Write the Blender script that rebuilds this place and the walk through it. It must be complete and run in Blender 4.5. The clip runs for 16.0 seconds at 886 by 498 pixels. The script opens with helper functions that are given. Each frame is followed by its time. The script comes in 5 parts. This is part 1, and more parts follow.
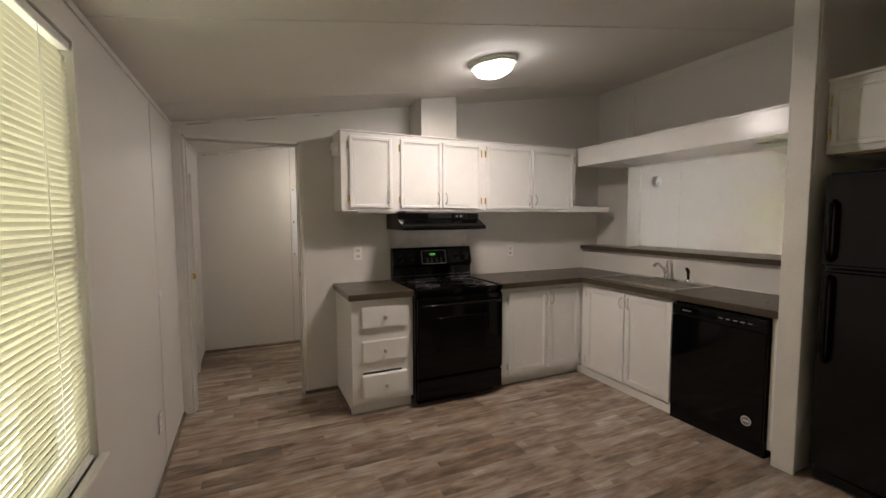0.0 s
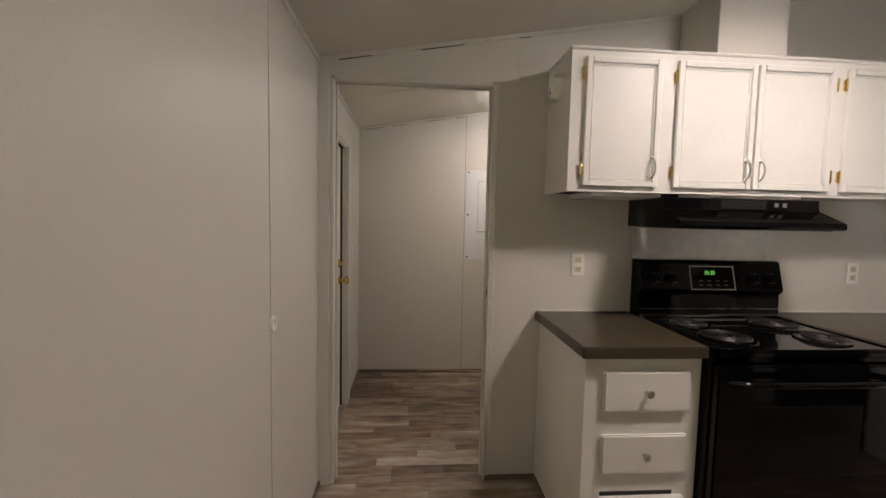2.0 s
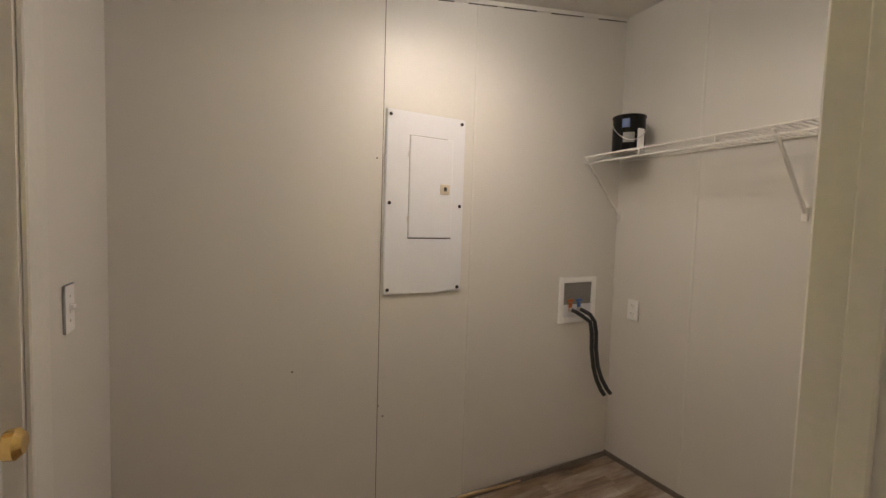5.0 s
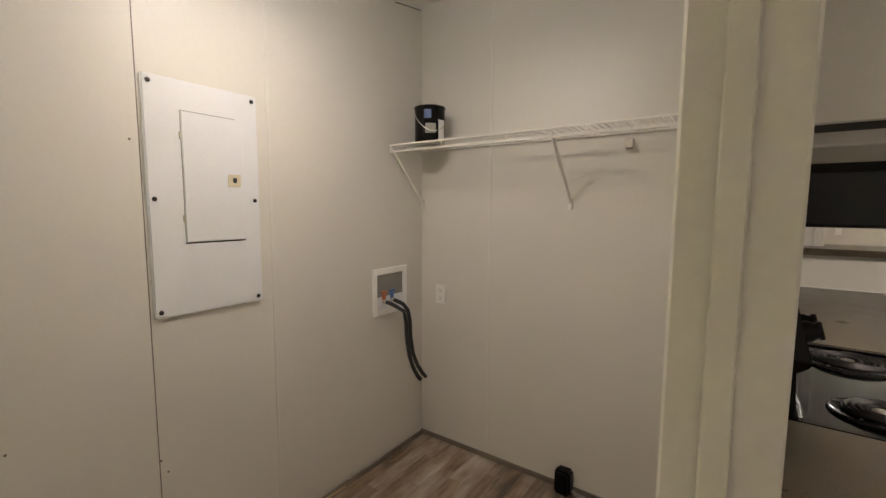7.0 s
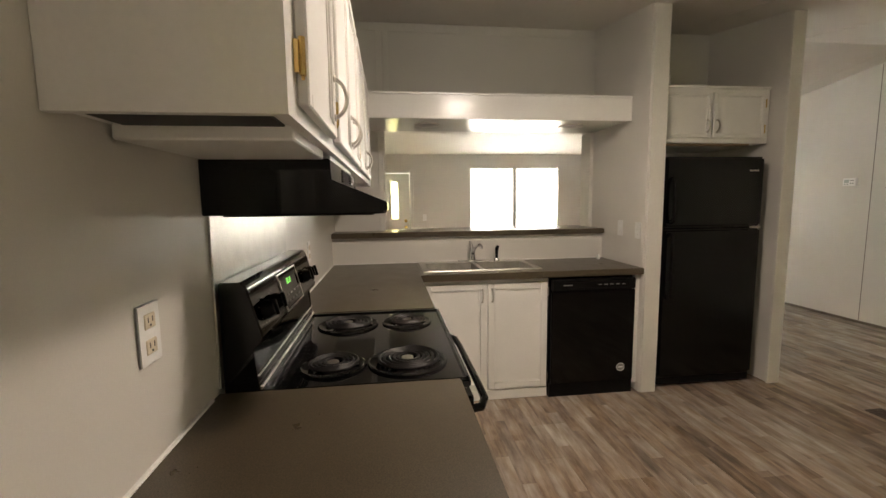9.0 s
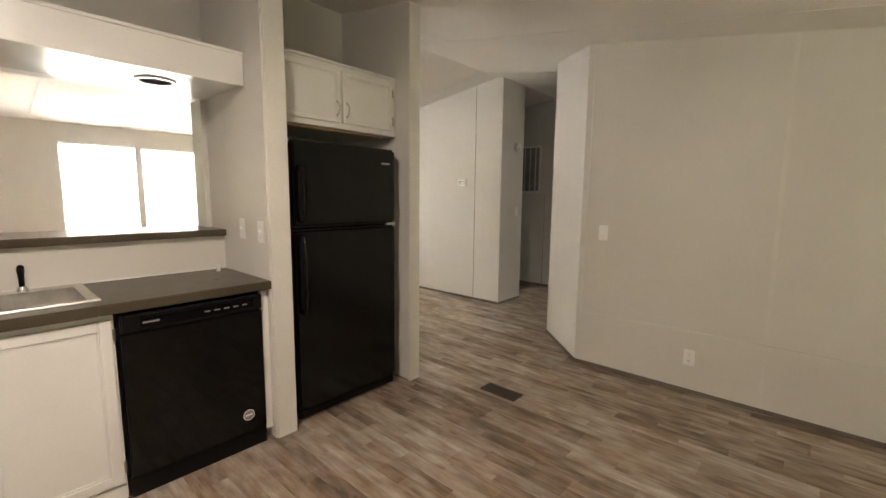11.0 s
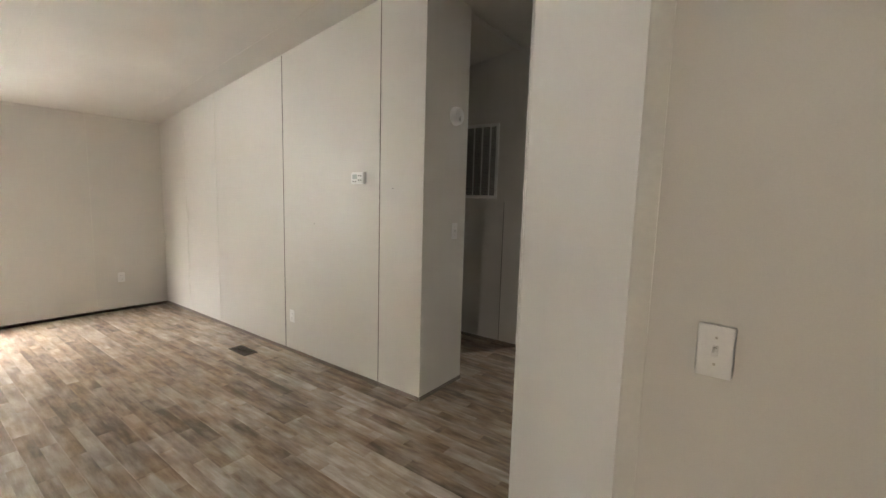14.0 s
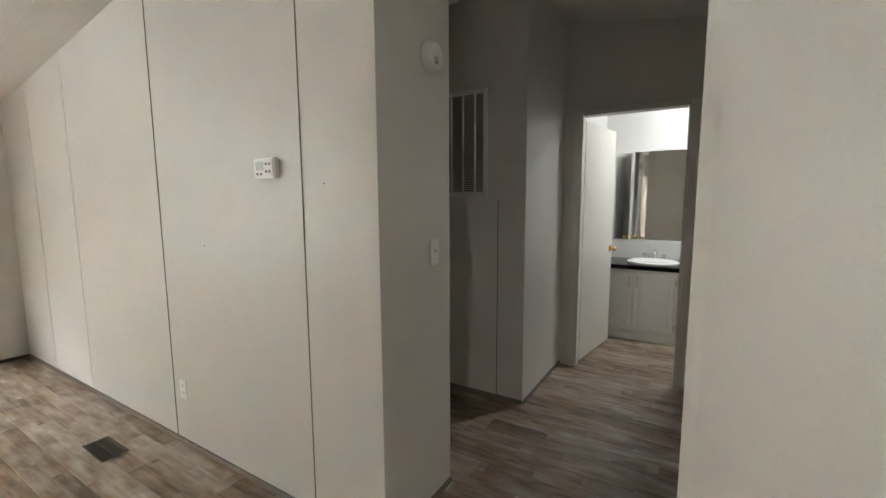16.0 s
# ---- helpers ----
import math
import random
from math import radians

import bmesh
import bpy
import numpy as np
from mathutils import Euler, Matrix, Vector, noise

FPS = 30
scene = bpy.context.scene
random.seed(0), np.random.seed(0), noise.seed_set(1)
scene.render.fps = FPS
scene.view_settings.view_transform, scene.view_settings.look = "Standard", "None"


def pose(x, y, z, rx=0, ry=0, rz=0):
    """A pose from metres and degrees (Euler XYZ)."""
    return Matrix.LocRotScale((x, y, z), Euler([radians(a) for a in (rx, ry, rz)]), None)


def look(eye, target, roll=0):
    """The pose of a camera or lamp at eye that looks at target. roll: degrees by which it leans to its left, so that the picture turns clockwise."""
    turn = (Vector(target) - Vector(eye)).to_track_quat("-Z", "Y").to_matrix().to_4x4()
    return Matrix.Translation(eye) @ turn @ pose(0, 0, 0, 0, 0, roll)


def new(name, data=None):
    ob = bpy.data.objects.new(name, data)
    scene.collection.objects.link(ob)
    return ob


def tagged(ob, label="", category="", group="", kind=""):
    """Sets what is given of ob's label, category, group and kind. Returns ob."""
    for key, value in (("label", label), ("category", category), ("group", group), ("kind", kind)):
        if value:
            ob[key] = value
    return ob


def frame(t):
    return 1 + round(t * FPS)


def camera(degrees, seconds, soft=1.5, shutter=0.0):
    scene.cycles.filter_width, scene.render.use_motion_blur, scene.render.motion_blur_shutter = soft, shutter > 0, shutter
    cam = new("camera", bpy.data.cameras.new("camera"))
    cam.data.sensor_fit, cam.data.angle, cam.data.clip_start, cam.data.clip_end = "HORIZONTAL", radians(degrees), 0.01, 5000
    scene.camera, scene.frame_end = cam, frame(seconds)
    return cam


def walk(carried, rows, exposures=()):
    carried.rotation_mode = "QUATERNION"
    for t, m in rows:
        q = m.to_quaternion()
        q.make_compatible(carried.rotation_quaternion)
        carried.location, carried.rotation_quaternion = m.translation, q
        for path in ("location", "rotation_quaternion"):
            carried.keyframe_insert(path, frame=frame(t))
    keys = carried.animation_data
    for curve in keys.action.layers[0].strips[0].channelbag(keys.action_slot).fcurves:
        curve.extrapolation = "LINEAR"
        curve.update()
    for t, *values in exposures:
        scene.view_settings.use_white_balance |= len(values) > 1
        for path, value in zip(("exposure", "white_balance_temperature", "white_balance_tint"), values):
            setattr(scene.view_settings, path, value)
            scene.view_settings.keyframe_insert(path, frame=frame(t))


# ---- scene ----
cam = camera(93.0, 16.0)
PATH = [
    (0, (0.128, -0.416, 1.466), (0.956, 1.399, 1.323), -0.2),
    (0.5, (0.174, -0.117, 1.439), (0.734, 1.798, 1.295), 0.5),
    (1, (0.142, 0.267, 1.426), (0.481, 2.233, 1.29), 0.0),
    (1.5, (0.111, 0.669, 1.41), (0.371, 2.647, 1.269), 0.7),
    (2, (0.091, 1.054, 1.395), (0.24, 3.043, 1.252), 1.2),
    (2.5, (0.024, 1.477, 1.42), (0.131, 3.468, 1.263), 1.2),
    (3, (0.018, 1.881, 1.39), (0.106, 3.873, 1.233), 1.3),
    (3.5, (0.013, 2.244, 1.37), (0.089, 4.236, 1.208), 1.4),
    (4, (-0.043, 2.594, 1.359), (0.278, 4.563, 1.218), 1.5),
    (4.5, (-0.047, 2.888, 1.354), (0.586, 4.78, 1.218), 2.3),
    (4.7, (-0.048, 2.996, 1.343), (0.717, 4.84, 1.222), 2.1),
    (6.8, (0.017, 3.24, 1.425), (1.562, 4.493, 1.215), 0.8),
    (7, (0.003, 3.238, 1.414), (1.631, 4.383, 1.217), 0.3),
    (7.5, (0.06, 3.092, 1.415), (1.874, 3.909, 1.211), -0.1),
    (8, (0.101, 2.951, 1.414), (2.044, 3.377, 1.211), -0.2),
    (8.5, (0.112, 2.847, 1.415), (2.099, 2.92, 1.205), -0.8),
    (9, (0.146, 2.749, 1.405), (2.118, 2.501, 1.183), -0.7),
    (9.5, (0.19, 2.638, 1.391), (2.088, 2.052, 1.159), -0.3),
    (10, (0.297, 2.535, 1.383), (2.03, 1.568, 1.139), 0.2),
    (10.2, (0.363, 2.471, 1.386), (2.006, 1.357, 1.138), 0.4),
    (12.3, (1.191, 1.045, 1.394), (2.297, -0.606, 1.164), 1.2),
    (12.5, (1.248, 0.907, 1.401), (2.348, -0.748, 1.177), 1.5),
    (13, (1.457, 0.521, 1.391), (2.564, -1.129, 1.166), 1.4),
    (13.5, (1.69, 0.128, 1.4), (2.808, -1.515, 1.173), 1.6),
    (14, (1.921, -0.231, 1.429), (3.095, -1.833, 1.197), 1.6),
    (14.5, (2.199, -0.525, 1.434), (3.375, -2.125, 1.199), 1.6),
    (15, (2.422, -0.818, 1.429), (3.595, -2.42, 1.195), 1.0),
    (15.5, (2.579, -1.071, 1.424), (3.731, -2.69, 1.194), -0.3),
    (16, (2.698, -1.237, 1.432), (3.738, -2.93, 1.2), -0.3),
]
walk(cam, [(t, look(eye, target, roll)) for t, eye, target, roll in PATH], exposures=[(0.0, 0.08, 6300, 15), (1.0, -0.12, 6150, 14), (1.5, -0.28, 6000, 17), (2.5, 0.35, 7000, 16), (4.0, 0.45, 7350, 17), (4.5, 0.2, 6900, 16), (7.0, 0.4, 6500, 12), (8.0, 0.2, 6600, 12), (9.0, 0.35, 6850, 12), (10.0, 0.6, 6850, 13), (12.5, 1.12, 6400, 12), (13.5, 1.12, 6400, 12), (14.0, 0.72, 6400, 12), (14.5, 0.34, 6350, 14), (15.0, 0.58, 6250, 9), (15.5, 0.68, 6250, 9), (16.0, 0.70, 6150, 10)])

# ---------------------------------------------------------------- world and light
RIDGE_X, RIDGE_Z = 3.80, 2.85
WEST, EAST, NORTH, SOUTH = -0.375, 7.97, 3.15, -6.35


def ceil_z(x):
    """Height of the vaulted ceiling at x."""
    if x <= RIDGE_X:
        return RIDGE_Z - (RIDGE_X - x) * 0.1635
    return RIDGE_Z - (x - RIDGE_X) * 0.138


world = bpy.data.worlds.new("sky")
scene.world = world
world.use_nodes = True
wn = world.node_tree.nodes
sky = wn.new("ShaderNodeTexSky")
sky.sky_type, sky.sun_disc = "NISHITA", False
sky.sun_elevation, sky.sun_rotation = radians(50), radians(95)
world.node_tree.links.new(sky.outputs[0], wn["Background"].inputs[0])
wn["Background"].inputs[1].default_value = 0.12
sun = new("sun", bpy.data.lights.new("sun", "SUN"))
sun.data.energy, sun.data.angle, sun.data.color = 2.0, radians(0.5), (1, 0.95, 0.88)
sun.matrix_world = look((20, -2, 24), (0, 0, 0))


def window_light(name, at, towards, w, h, watts, colour):
    lamp = new(name, bpy.data.lights.new(name, "AREA"))
    lamp.data.shape, lamp.data.size, lamp.data.size_y = "RECTANGLE", w, h
    lamp.data.energy, lamp.data.color = watts, colour
    lamp.matrix_world = look(at, towards)
    return lamp


window_light("west_window_light", (WEST - 0.19, 0.415, 1.33), (5, 0.415, 1.33), 1.80, 1.4, 32, (1.0, 0.96, 0.66))
window_light("east_window_light", (EAST + 0.2, 0.38, 1.3), (0, 0.38, 1.3), 1.65, 1.4, 1450, (0.99, 0.99, 0.97))
window_light("north_room_light", (7.3, 6.2, 1.35), (7.3, 0, 1.35), 0.95, 1.25, 130, (1.0, 0.98, 0.92))


def bulb(name, at, watts, colour, size):
    """The lamp under a dome: a disc that shines down."""
    lamp = new(name, bpy.data.lights.new(name, "AREA"))
    lamp.data.shape, lamp.data.size = "DISK", size
    lamp.data.energy, lamp.data.color = watts, colour
    lamp.location = at
    return lamp


bulb("kitchen_bulb", (1.6, 2.02, ceil_z(1.6) - 0.115), 20, (1.0, 0.86, 0.74), 0.24)
bulb("utility_bulb", (0.83, 4.2, ceil_z(0.83) - 0.115), 5.2, (1.0, 0.86, 0.73), 0.19)
bulb("bath_bulb", (2.6, -5.8, ceil_z(2.6) - 0.11), 6.5, (0.93, 0.98, 1.0), 0.22)


# ---------------------------------------------------------------- materials
def material(name, colour, rough=0.5, metal=0.0, var=0.06, scale=6.0, grain=120.0, bump=0.02, spec=0.5, coat=0.0,
             emit=None, emit_strength=0.0):
    """A surface with broad stains and fine grain in colour, gloss and relief."""
    m = bpy.data.materials.new(name)
    m.use_nodes = True
    nt = m.node_tree
    b = nt.nodes["Principled BSDF"]
    b.inputs["Metallic"].default_value = metal
    b.inputs["Specular IOR Level"].default_value = spec
    b.inputs["Coat Weight"].default_value = coat
    geo = nt.nodes.new("ShaderNodeNewGeometry")
    n1, n2 = nt.nodes.new("ShaderNodeTexNoise"), nt.nodes.new("ShaderNodeTexNoise")
    n1.inputs["Scale"].default_value, n2.inputs["Scale"].default_value = scale, grain
    n1.inputs["Detail"].default_value, n2.inputs["Detail"].default_value = 5, 3
    for n in (n1, n2):
        nt.links.new(geo.outputs["Position"], n.inputs["Vector"])
    mix = nt.nodes.new("ShaderNodeMath")
    mix.operation = "MULTIPLY_ADD"
    mix.inputs[1].default_value = 0.6
    nt.links.new(n1.outputs["Fac"], mix.inputs[0])
    half = nt.nodes.new("ShaderNodeMath")
    half.operation = "MULTIPLY"
    half.inputs[1].default_value = 0.4
    nt.links.new(n2.outputs["Fac"], half.inputs[0])
    nt.links.new(half.outputs[0], mix.inputs[2])
    ramp = nt.nodes.new("ShaderNodeValToRGB")
    lo = [max(0, c * (1 - 2 * var)) for c in colour]
    hi = [min(1, c * (1 + 2 * var)) for c in colour]
    ramp.color_ramp.elements[0].position, ramp.color_ramp.elements[1].position = 0.3, 0.7
    ramp.color_ramp.elements[0].color, ramp.color_ramp.elements[1].color = (*lo, 1), (*hi, 1)
    nt.links.new(mix.outputs[0], ramp.inputs[0])
    nt.links.new(ramp.outputs[0], b.inputs["Base Color"])
    rr = nt.nodes.new("ShaderNodeMapRange")
    rr.inputs["To Min"].default_value, rr.inputs["To Max"].default_value = max(0.02, rough * 0.8), min(1, rough * 1.2)
    nt.links.new(n1.outputs["Fac"], rr.inputs["Value"])
    nt.links.new(rr.outputs[0], b.inputs["Roughness"])
    if bump:
        bp = nt.nodes.new("ShaderNodeBump")
        bp.inputs["Strength"].default_value, bp.inputs["Distance"].default_value = min(1, bump * 10), 0.002
        nt.links.new(n2.outputs["Fac"], bp.inputs["Height"])
        nt.links.new(bp.outputs[0], b.inputs["Normal"])
    if emit:
        b.inputs["Emission Color"].default_value = (*emit, 1)
        b.inputs["Emission Strength"].default_value = emit_strength
    return m


PLANK_W, PLANK_L = 0.152, 0.914


def plank_material():
    """Vinyl planks: each board has its own tone, with long grain, pale wear and dark knots."""
    m = bpy.data.materials.new("vinyl_plank")
    m.use_nodes = True
    nt = m.node_tree
    L = nt.links.new
    b = nt.nodes["Principled BSDF"]
    geo = nt.nodes.new("ShaderNodeNewGeometry")
    sep = nt.nodes.new("ShaderNodeSeparateXYZ")
    L(geo.outputs["Position"], sep.inputs[0])

    def mathn(op, a, c=None, d=None):
        n = nt.nodes.new("ShaderNodeMath")
        n.operation = op
        for i, v in enumerate((a, c, d)):
            if v is None:
                continue
            if isinstance(v, (int, float)):
                n.inputs[i].default_value = v
            else:
                L(v, n.inputs[i])
        return n.outputs[0]

    row = mathn("FLOOR", mathn("DIVIDE", sep.outputs["Y"], PLANK_W))
    shift = mathn("MULTIPLY", mathn("FRACT", mathn("MULTIPLY", row, 0.381)), PLANK_L)
    col = mathn("FLOOR", mathn("DIVIDE", mathn("ADD", sep.outputs["X"], shift), PLANK_L))
    key = nt.nodes.new("ShaderNodeCombineXYZ")
    L(row, key.inputs[0]), L(col, key.inputs[1])
    white = nt.nodes.new("ShaderNodeTexWhiteNoise")
    L(key.outputs[0], white.inputs["Vector"])
    # printed strips within each board
    strip = mathn("FLOOR", mathn("DIVIDE", sep.outputs["Y"], PLANK_W / 2))
    sshift = mathn("MULTIPLY", mathn("FRACT", mathn("MULTIPLY", strip, 0.617)), 0.61)
    scol = mathn("FLOOR", mathn("DIVIDE", mathn("ADD", sep.outputs["X"], sshift), 0.61))
    skey = nt.nodes.new("ShaderNodeCombineXYZ")
    L(strip, skey.inputs[0]), L(scol, skey.inputs[1])
    white2 = nt.nodes.new("ShaderNodeTexWhiteNoise")
    L(skey.outputs[0], white2.inputs["Vector"])
    # grain stretched along x, moved from board to board
    comb = nt.nodes.new("ShaderNodeCombineXYZ")
    L(mathn("MULTIPLY_ADD", sep.outputs["X"], 1.0, mathn("MULTIPLY", white2.outputs["Value"], 37.0)), comb.inputs[0])
    L(mathn("MULTIPLY", sep.outputs["Y"], 9.0), comb.inputs[1])
    grain = nt.nodes.new("ShaderNodeTexNoise")
    grain.inputs["Scale"].default_value, grain.inputs["Detail"].default_value, grain.inputs["Roughness"].default_value = 3.2, 8, 0.58
    L(comb.outputs[0], grain.inputs["Vector"])
    fine = nt.nodes.new("ShaderNodeTexNoise")
    fine.inputs["Scale"].default_value, fine.inputs["Detail"].default_value = 22, 4
    L(comb.outputs[0], fine.inputs["Vector"])
    blot = nt.nodes.new("ShaderNodeTexNoise")
    blot.inputs["Scale"].default_value, blot.inputs["Detail"].default_value = 5, 4
    comb2 = nt.nodes.new("ShaderNodeCombineXYZ")
    L(mathn("MULTIPLY_ADD", sep.outputs["X"], 0.9, mathn("MULTIPLY", white2.outputs["Value"], 11.0)), comb2.inputs[0])
    L(mathn("MULTIPLY", sep.outputs["Y"], 2.5), comb2.inputs[1])
    L(comb2.outputs[0], blot.inputs["Vector"])
    tone = mathn("ADD", mathn("MULTIPLY", grain.outputs["Fac"], 0.46), mathn("MULTIPLY", white2.outputs["Value"], 0.16))
    tone = mathn("ADD", tone, mathn("MULTIPLY", white.outputs["Value"], 0.17))
    tone = mathn("ADD", tone, mathn("MULTIPLY", blot.outputs["Fac"], 0.62))
    tone = mathn("ADD", tone, mathn("MULTIPLY", fine.outputs["Fac"], 0.12))
    tone = mathn("SUBTRACT", tone, 0.14)
    # dark knots and short cracks
    knot = nt.nodes.new("ShaderNodeTexVoronoi")
    knot.inputs["Scale"].default_value = 4.5
    ck = nt.nodes.new("ShaderNodeCombineXYZ")
    L(mathn("MULTIPLY_ADD", sep.outputs["X"], 0.75, mathn("MULTIPLY", white.outputs["Value"], 23.0)), ck.inputs[0])
    L(mathn("MULTIPLY", sep.outputs["Y"], 1.8), ck.inputs[1])
    L(ck.outputs[0], knot.inputs["Vector"])
    kr = nt.nodes.new("ShaderNodeMapRange")
    kr.inputs["From Min"].default_value, kr.inputs["From Max"].default_value = 0.03, 0.16
    kr.inputs["To Min"].default_value, kr.inputs["To Max"].default_value = 0.20, 0.0
    L(knot.outputs["Distance"], kr.inputs["Value"])
    tone = mathn("SUBTRACT", tone, mathn("MULTIPLY", kr.outputs[0], fine.outputs["Fac"]))
    ramp = nt.nodes.new("ShaderNodeValToRGB")
    e = ramp.color_ramp.elements
    e[0].position, e[0].color = 0.43, (0.10, 0.07, 0.05, 1)
    e[1].position, e[1].color = 0.88, (0.56, 0.52, 0.47, 1)
    for p, c in ((0.54, (0.205, 0.152, 0.112, 1)), (0.65, (0.315, 0.25, 0.192, 1)), (0.76, (0.415, 0.355, 0.295, 1))):
        x = e.new(p)
        x.color = c
    L(tone, ramp.inputs[0])
    # some stretches lean to grey, some to tan
    hue = nt.nodes.new("ShaderNodeTexNoise")
    hue.inputs["Scale"].default_value = 3.0
    L(comb2.outputs[0], hue.inputs["Vector"])
    hr = nt.nodes.new("ShaderNodeMapRange")
    hr.inputs["From Min"].default_value, hr.inputs["From Max"].default_value = 0.35, 0.65
    hr.inputs["To Min"].default_value, hr.inputs["To Max"].default_value = 0.85, 1.32
    L(hue.outputs["Fac"], hr.inputs["Value"])
    hs = nt.nodes.new("ShaderNodeHueSaturation")
    L(hr.outputs[0], hs.inputs["Saturation"])
    L(ramp.outputs[0], hs.inputs["Color"])
    L(hs.outputs[0], b.inputs["Base Color"])
    rr = nt.nodes.new("ShaderNodeMapRange")
    rr.inputs["To Min"].default_value, rr.inputs["To Max"].default_value = 0.30, 0.5
    L(fine.outputs["Fac"], rr.inputs["Value"])
    L(rr.outputs[0], b.inputs["Roughness"])
    bp = nt.nodes.new("ShaderNodeBump")
    bp.inputs["Strength"].default_value, bp.inputs["Distance"].default_value = 0.25, 0.002
    L(fine.outputs["Fac"], bp.inputs["Height"])
    L(bp.outputs[0], b.inputs["Normal"])
    return m


def speckle_material(name, base, dark, light, rough):
    m = material(name, base, rough, var=0.08, scale=9, grain=300, bump=0.008)
    nt = m.node_tree
    b = nt.nodes["Principled BSDF"]
    geo = nt.nodes.new("ShaderNodeNewGeometry")
    v = nt.nodes.new("ShaderNodeTexNoise")
    v.inputs["Scale"].default_value, v.inputs["Detail"].default_value = 420, 2
    nt.links.new(geo.outputs["Position"], v.inputs["Vector"])
    r = nt.nodes.new("ShaderNodeValToRGB")
    r.color_ramp.elements[0].position, r.color_ramp.elements[0].color = 0.36, (*dark, 1)
    r.color_ramp.elements[1].position, r.color_ramp.elements[1].color = 0.68, (*light, 1)
    nt.links.new(v.outputs["Fac"], r.inputs[0])
    mx = nt.nodes.new("ShaderNodeMix")
    mx.data_type = "RGBA"
    mx.inputs["Factor"].default_value = 0.5
    old = b.inputs["Base Color"].links[0].from_socket
    nt.links.new(old, mx.inputs["A"])
    nt.links.new(r.outputs[0], mx.inputs["B"])
    nt.links.new(mx.outputs["Result"], b.inputs["Base Color"])
    return m


def translucent_material(name, colour, share):
    m = bpy.data.materials.new(name)
    m.use_nodes = True
    nt = m.node_tree
    b = nt.nodes["Principled BSDF"]
    b.inputs["Base Color"].default_value, b.inputs["Roughness"].default_value = (*colour, 1), 0.45
    t = nt.nodes.new("ShaderNodeBsdfTranslucent")
    t.inputs["Color"].default_value = (*colour, 1)
    geo = nt.nodes.new("ShaderNodeNewGeometry")
    n = nt.nodes.new("ShaderNodeTexNoise")
    n.inputs["Scale"].default_value = 3
    nt.links.new(geo.outputs["Position"], n.inputs["Vector"])
    rr = nt.nodes.new("ShaderNodeMapRange")
    rr.inputs["To Min"].default_value, rr.inputs["To Max"].default_value = share * 0.8, share * 1.2
    nt.links.new(n.outputs["Fac"], rr.inputs["Value"])
    mx = nt.nodes.new("ShaderNodeMixShader")
    nt.links.new(rr.outputs[0], mx.inputs[0])
    nt.links.new(b.outputs[0], mx.inputs[1])
    nt.links.new(t.outputs[0], mx.inputs[2])
    nt.links.new(mx.outputs[0], nt.nodes["Material Output"].inputs[0])
    return m


def glass_material(name, tint=(1, 1, 1), rough=0.0):
    m = bpy.data.materials.new(name)
    m.use_nodes = True
    b = m.node_tree.nodes["Principled BSDF"]
    b.inputs["Base Color"].default_value, b.inputs["Roughness"].default_value = (*tint, 1), rough
    b.inputs["Transmission Weight"].default_value, b.inputs["IOR"].default_value = 1.0, 1.45
    return m


M_WALL = material("wall_paint", (0.68, 0.655, 0.61), 0.40, var=0.022, scale=1.3, grain=260, bump=0.02)
M_CEIL = material("ceiling_paint", (0.72, 0.69, 0.64), 0.75, var=0.03, scale=2.0, grain=180, bump=0.06)
M_TRIM = material("trim_paint", (0.70, 0.68, 0.63), 0.38, var=0.03, scale=5, grain=60, bump=0.02)
M_CAB = material("cabinet_paint", (0.80, 0.79, 0.76), 0.42, var=0.018, scale=6, grain=90, bump=0.012)
M_GLOSSW = material("gloss_trim_paint", (0.80, 0.79, 0.76), 0.22, var=0.015, scale=3, grain=60, bump=0.006)
M_PINE = material("raw_wood", (0.42, 0.30, 0.17), 0.6, var=0.15, scale=8, grain=70, bump=0.03)
M_SEAM = material("seam_shadow_caulk", (0.16, 0.14, 0.12), 0.8, var=0.2, scale=20)
M_BASE = material("baseboard_vinyl", (0.17, 0.14, 0.115), 0.5, var=0.12, scale=12, grain=90)
M_FLOOR = plank_material()
M_SUB = material("subfloor", (0.10, 0.085, 0.07), 0.9, var=0.1)
M_CTR = speckle_material("counter_laminate", (0.060, 0.047, 0.030), (0.026, 0.019, 0.011), (0.128, 0.102, 0.066), 0.30)
M_BLACK = material("black_enamel", (0.003, 0.003, 0.003), 0.06, var=0.2, scale=8, grain=200, bump=0.0, spec=0.28)
M_BLACKT = material("black_textured", (0.002, 0.002, 0.002), 0.14, var=0.2, scale=3, grain=240, bump=0.012, spec=0.38)
M_BLACKP = material("black_plastic", (0.004, 0.004, 0.004), 0.3, var=0.2, scale=10, spec=0.2)
M_COIL = material("coil_iron", (0.03, 0.028, 0.027), 0.45, metal=0.6, var=0.3, scale=30, grain=200, bump=0.02)
M_CHROME = material("chrome", (0.72, 0.72, 0.72), 0.12, metal=1, var=0.03, bump=0)
M_STEEL = material("stainless", (0.66, 0.64, 0.60), 0.38, metal=1, var=0.08, scale=14, grain=160, bump=0.004)
M_NICKEL = material("nickel", (0.58, 0.55, 0.50), 0.3, metal=1, var=0.08, scale=20, bump=0)
M_BRASS = material("brass", (0.78, 0.56, 0.22), 0.22, metal=1, var=0.08, scale=20, bump=0)
M_PLATE = material("white_plastic", (0.86, 0.855, 0.84), 0.35, var=0.02, scale=14, bump=0)
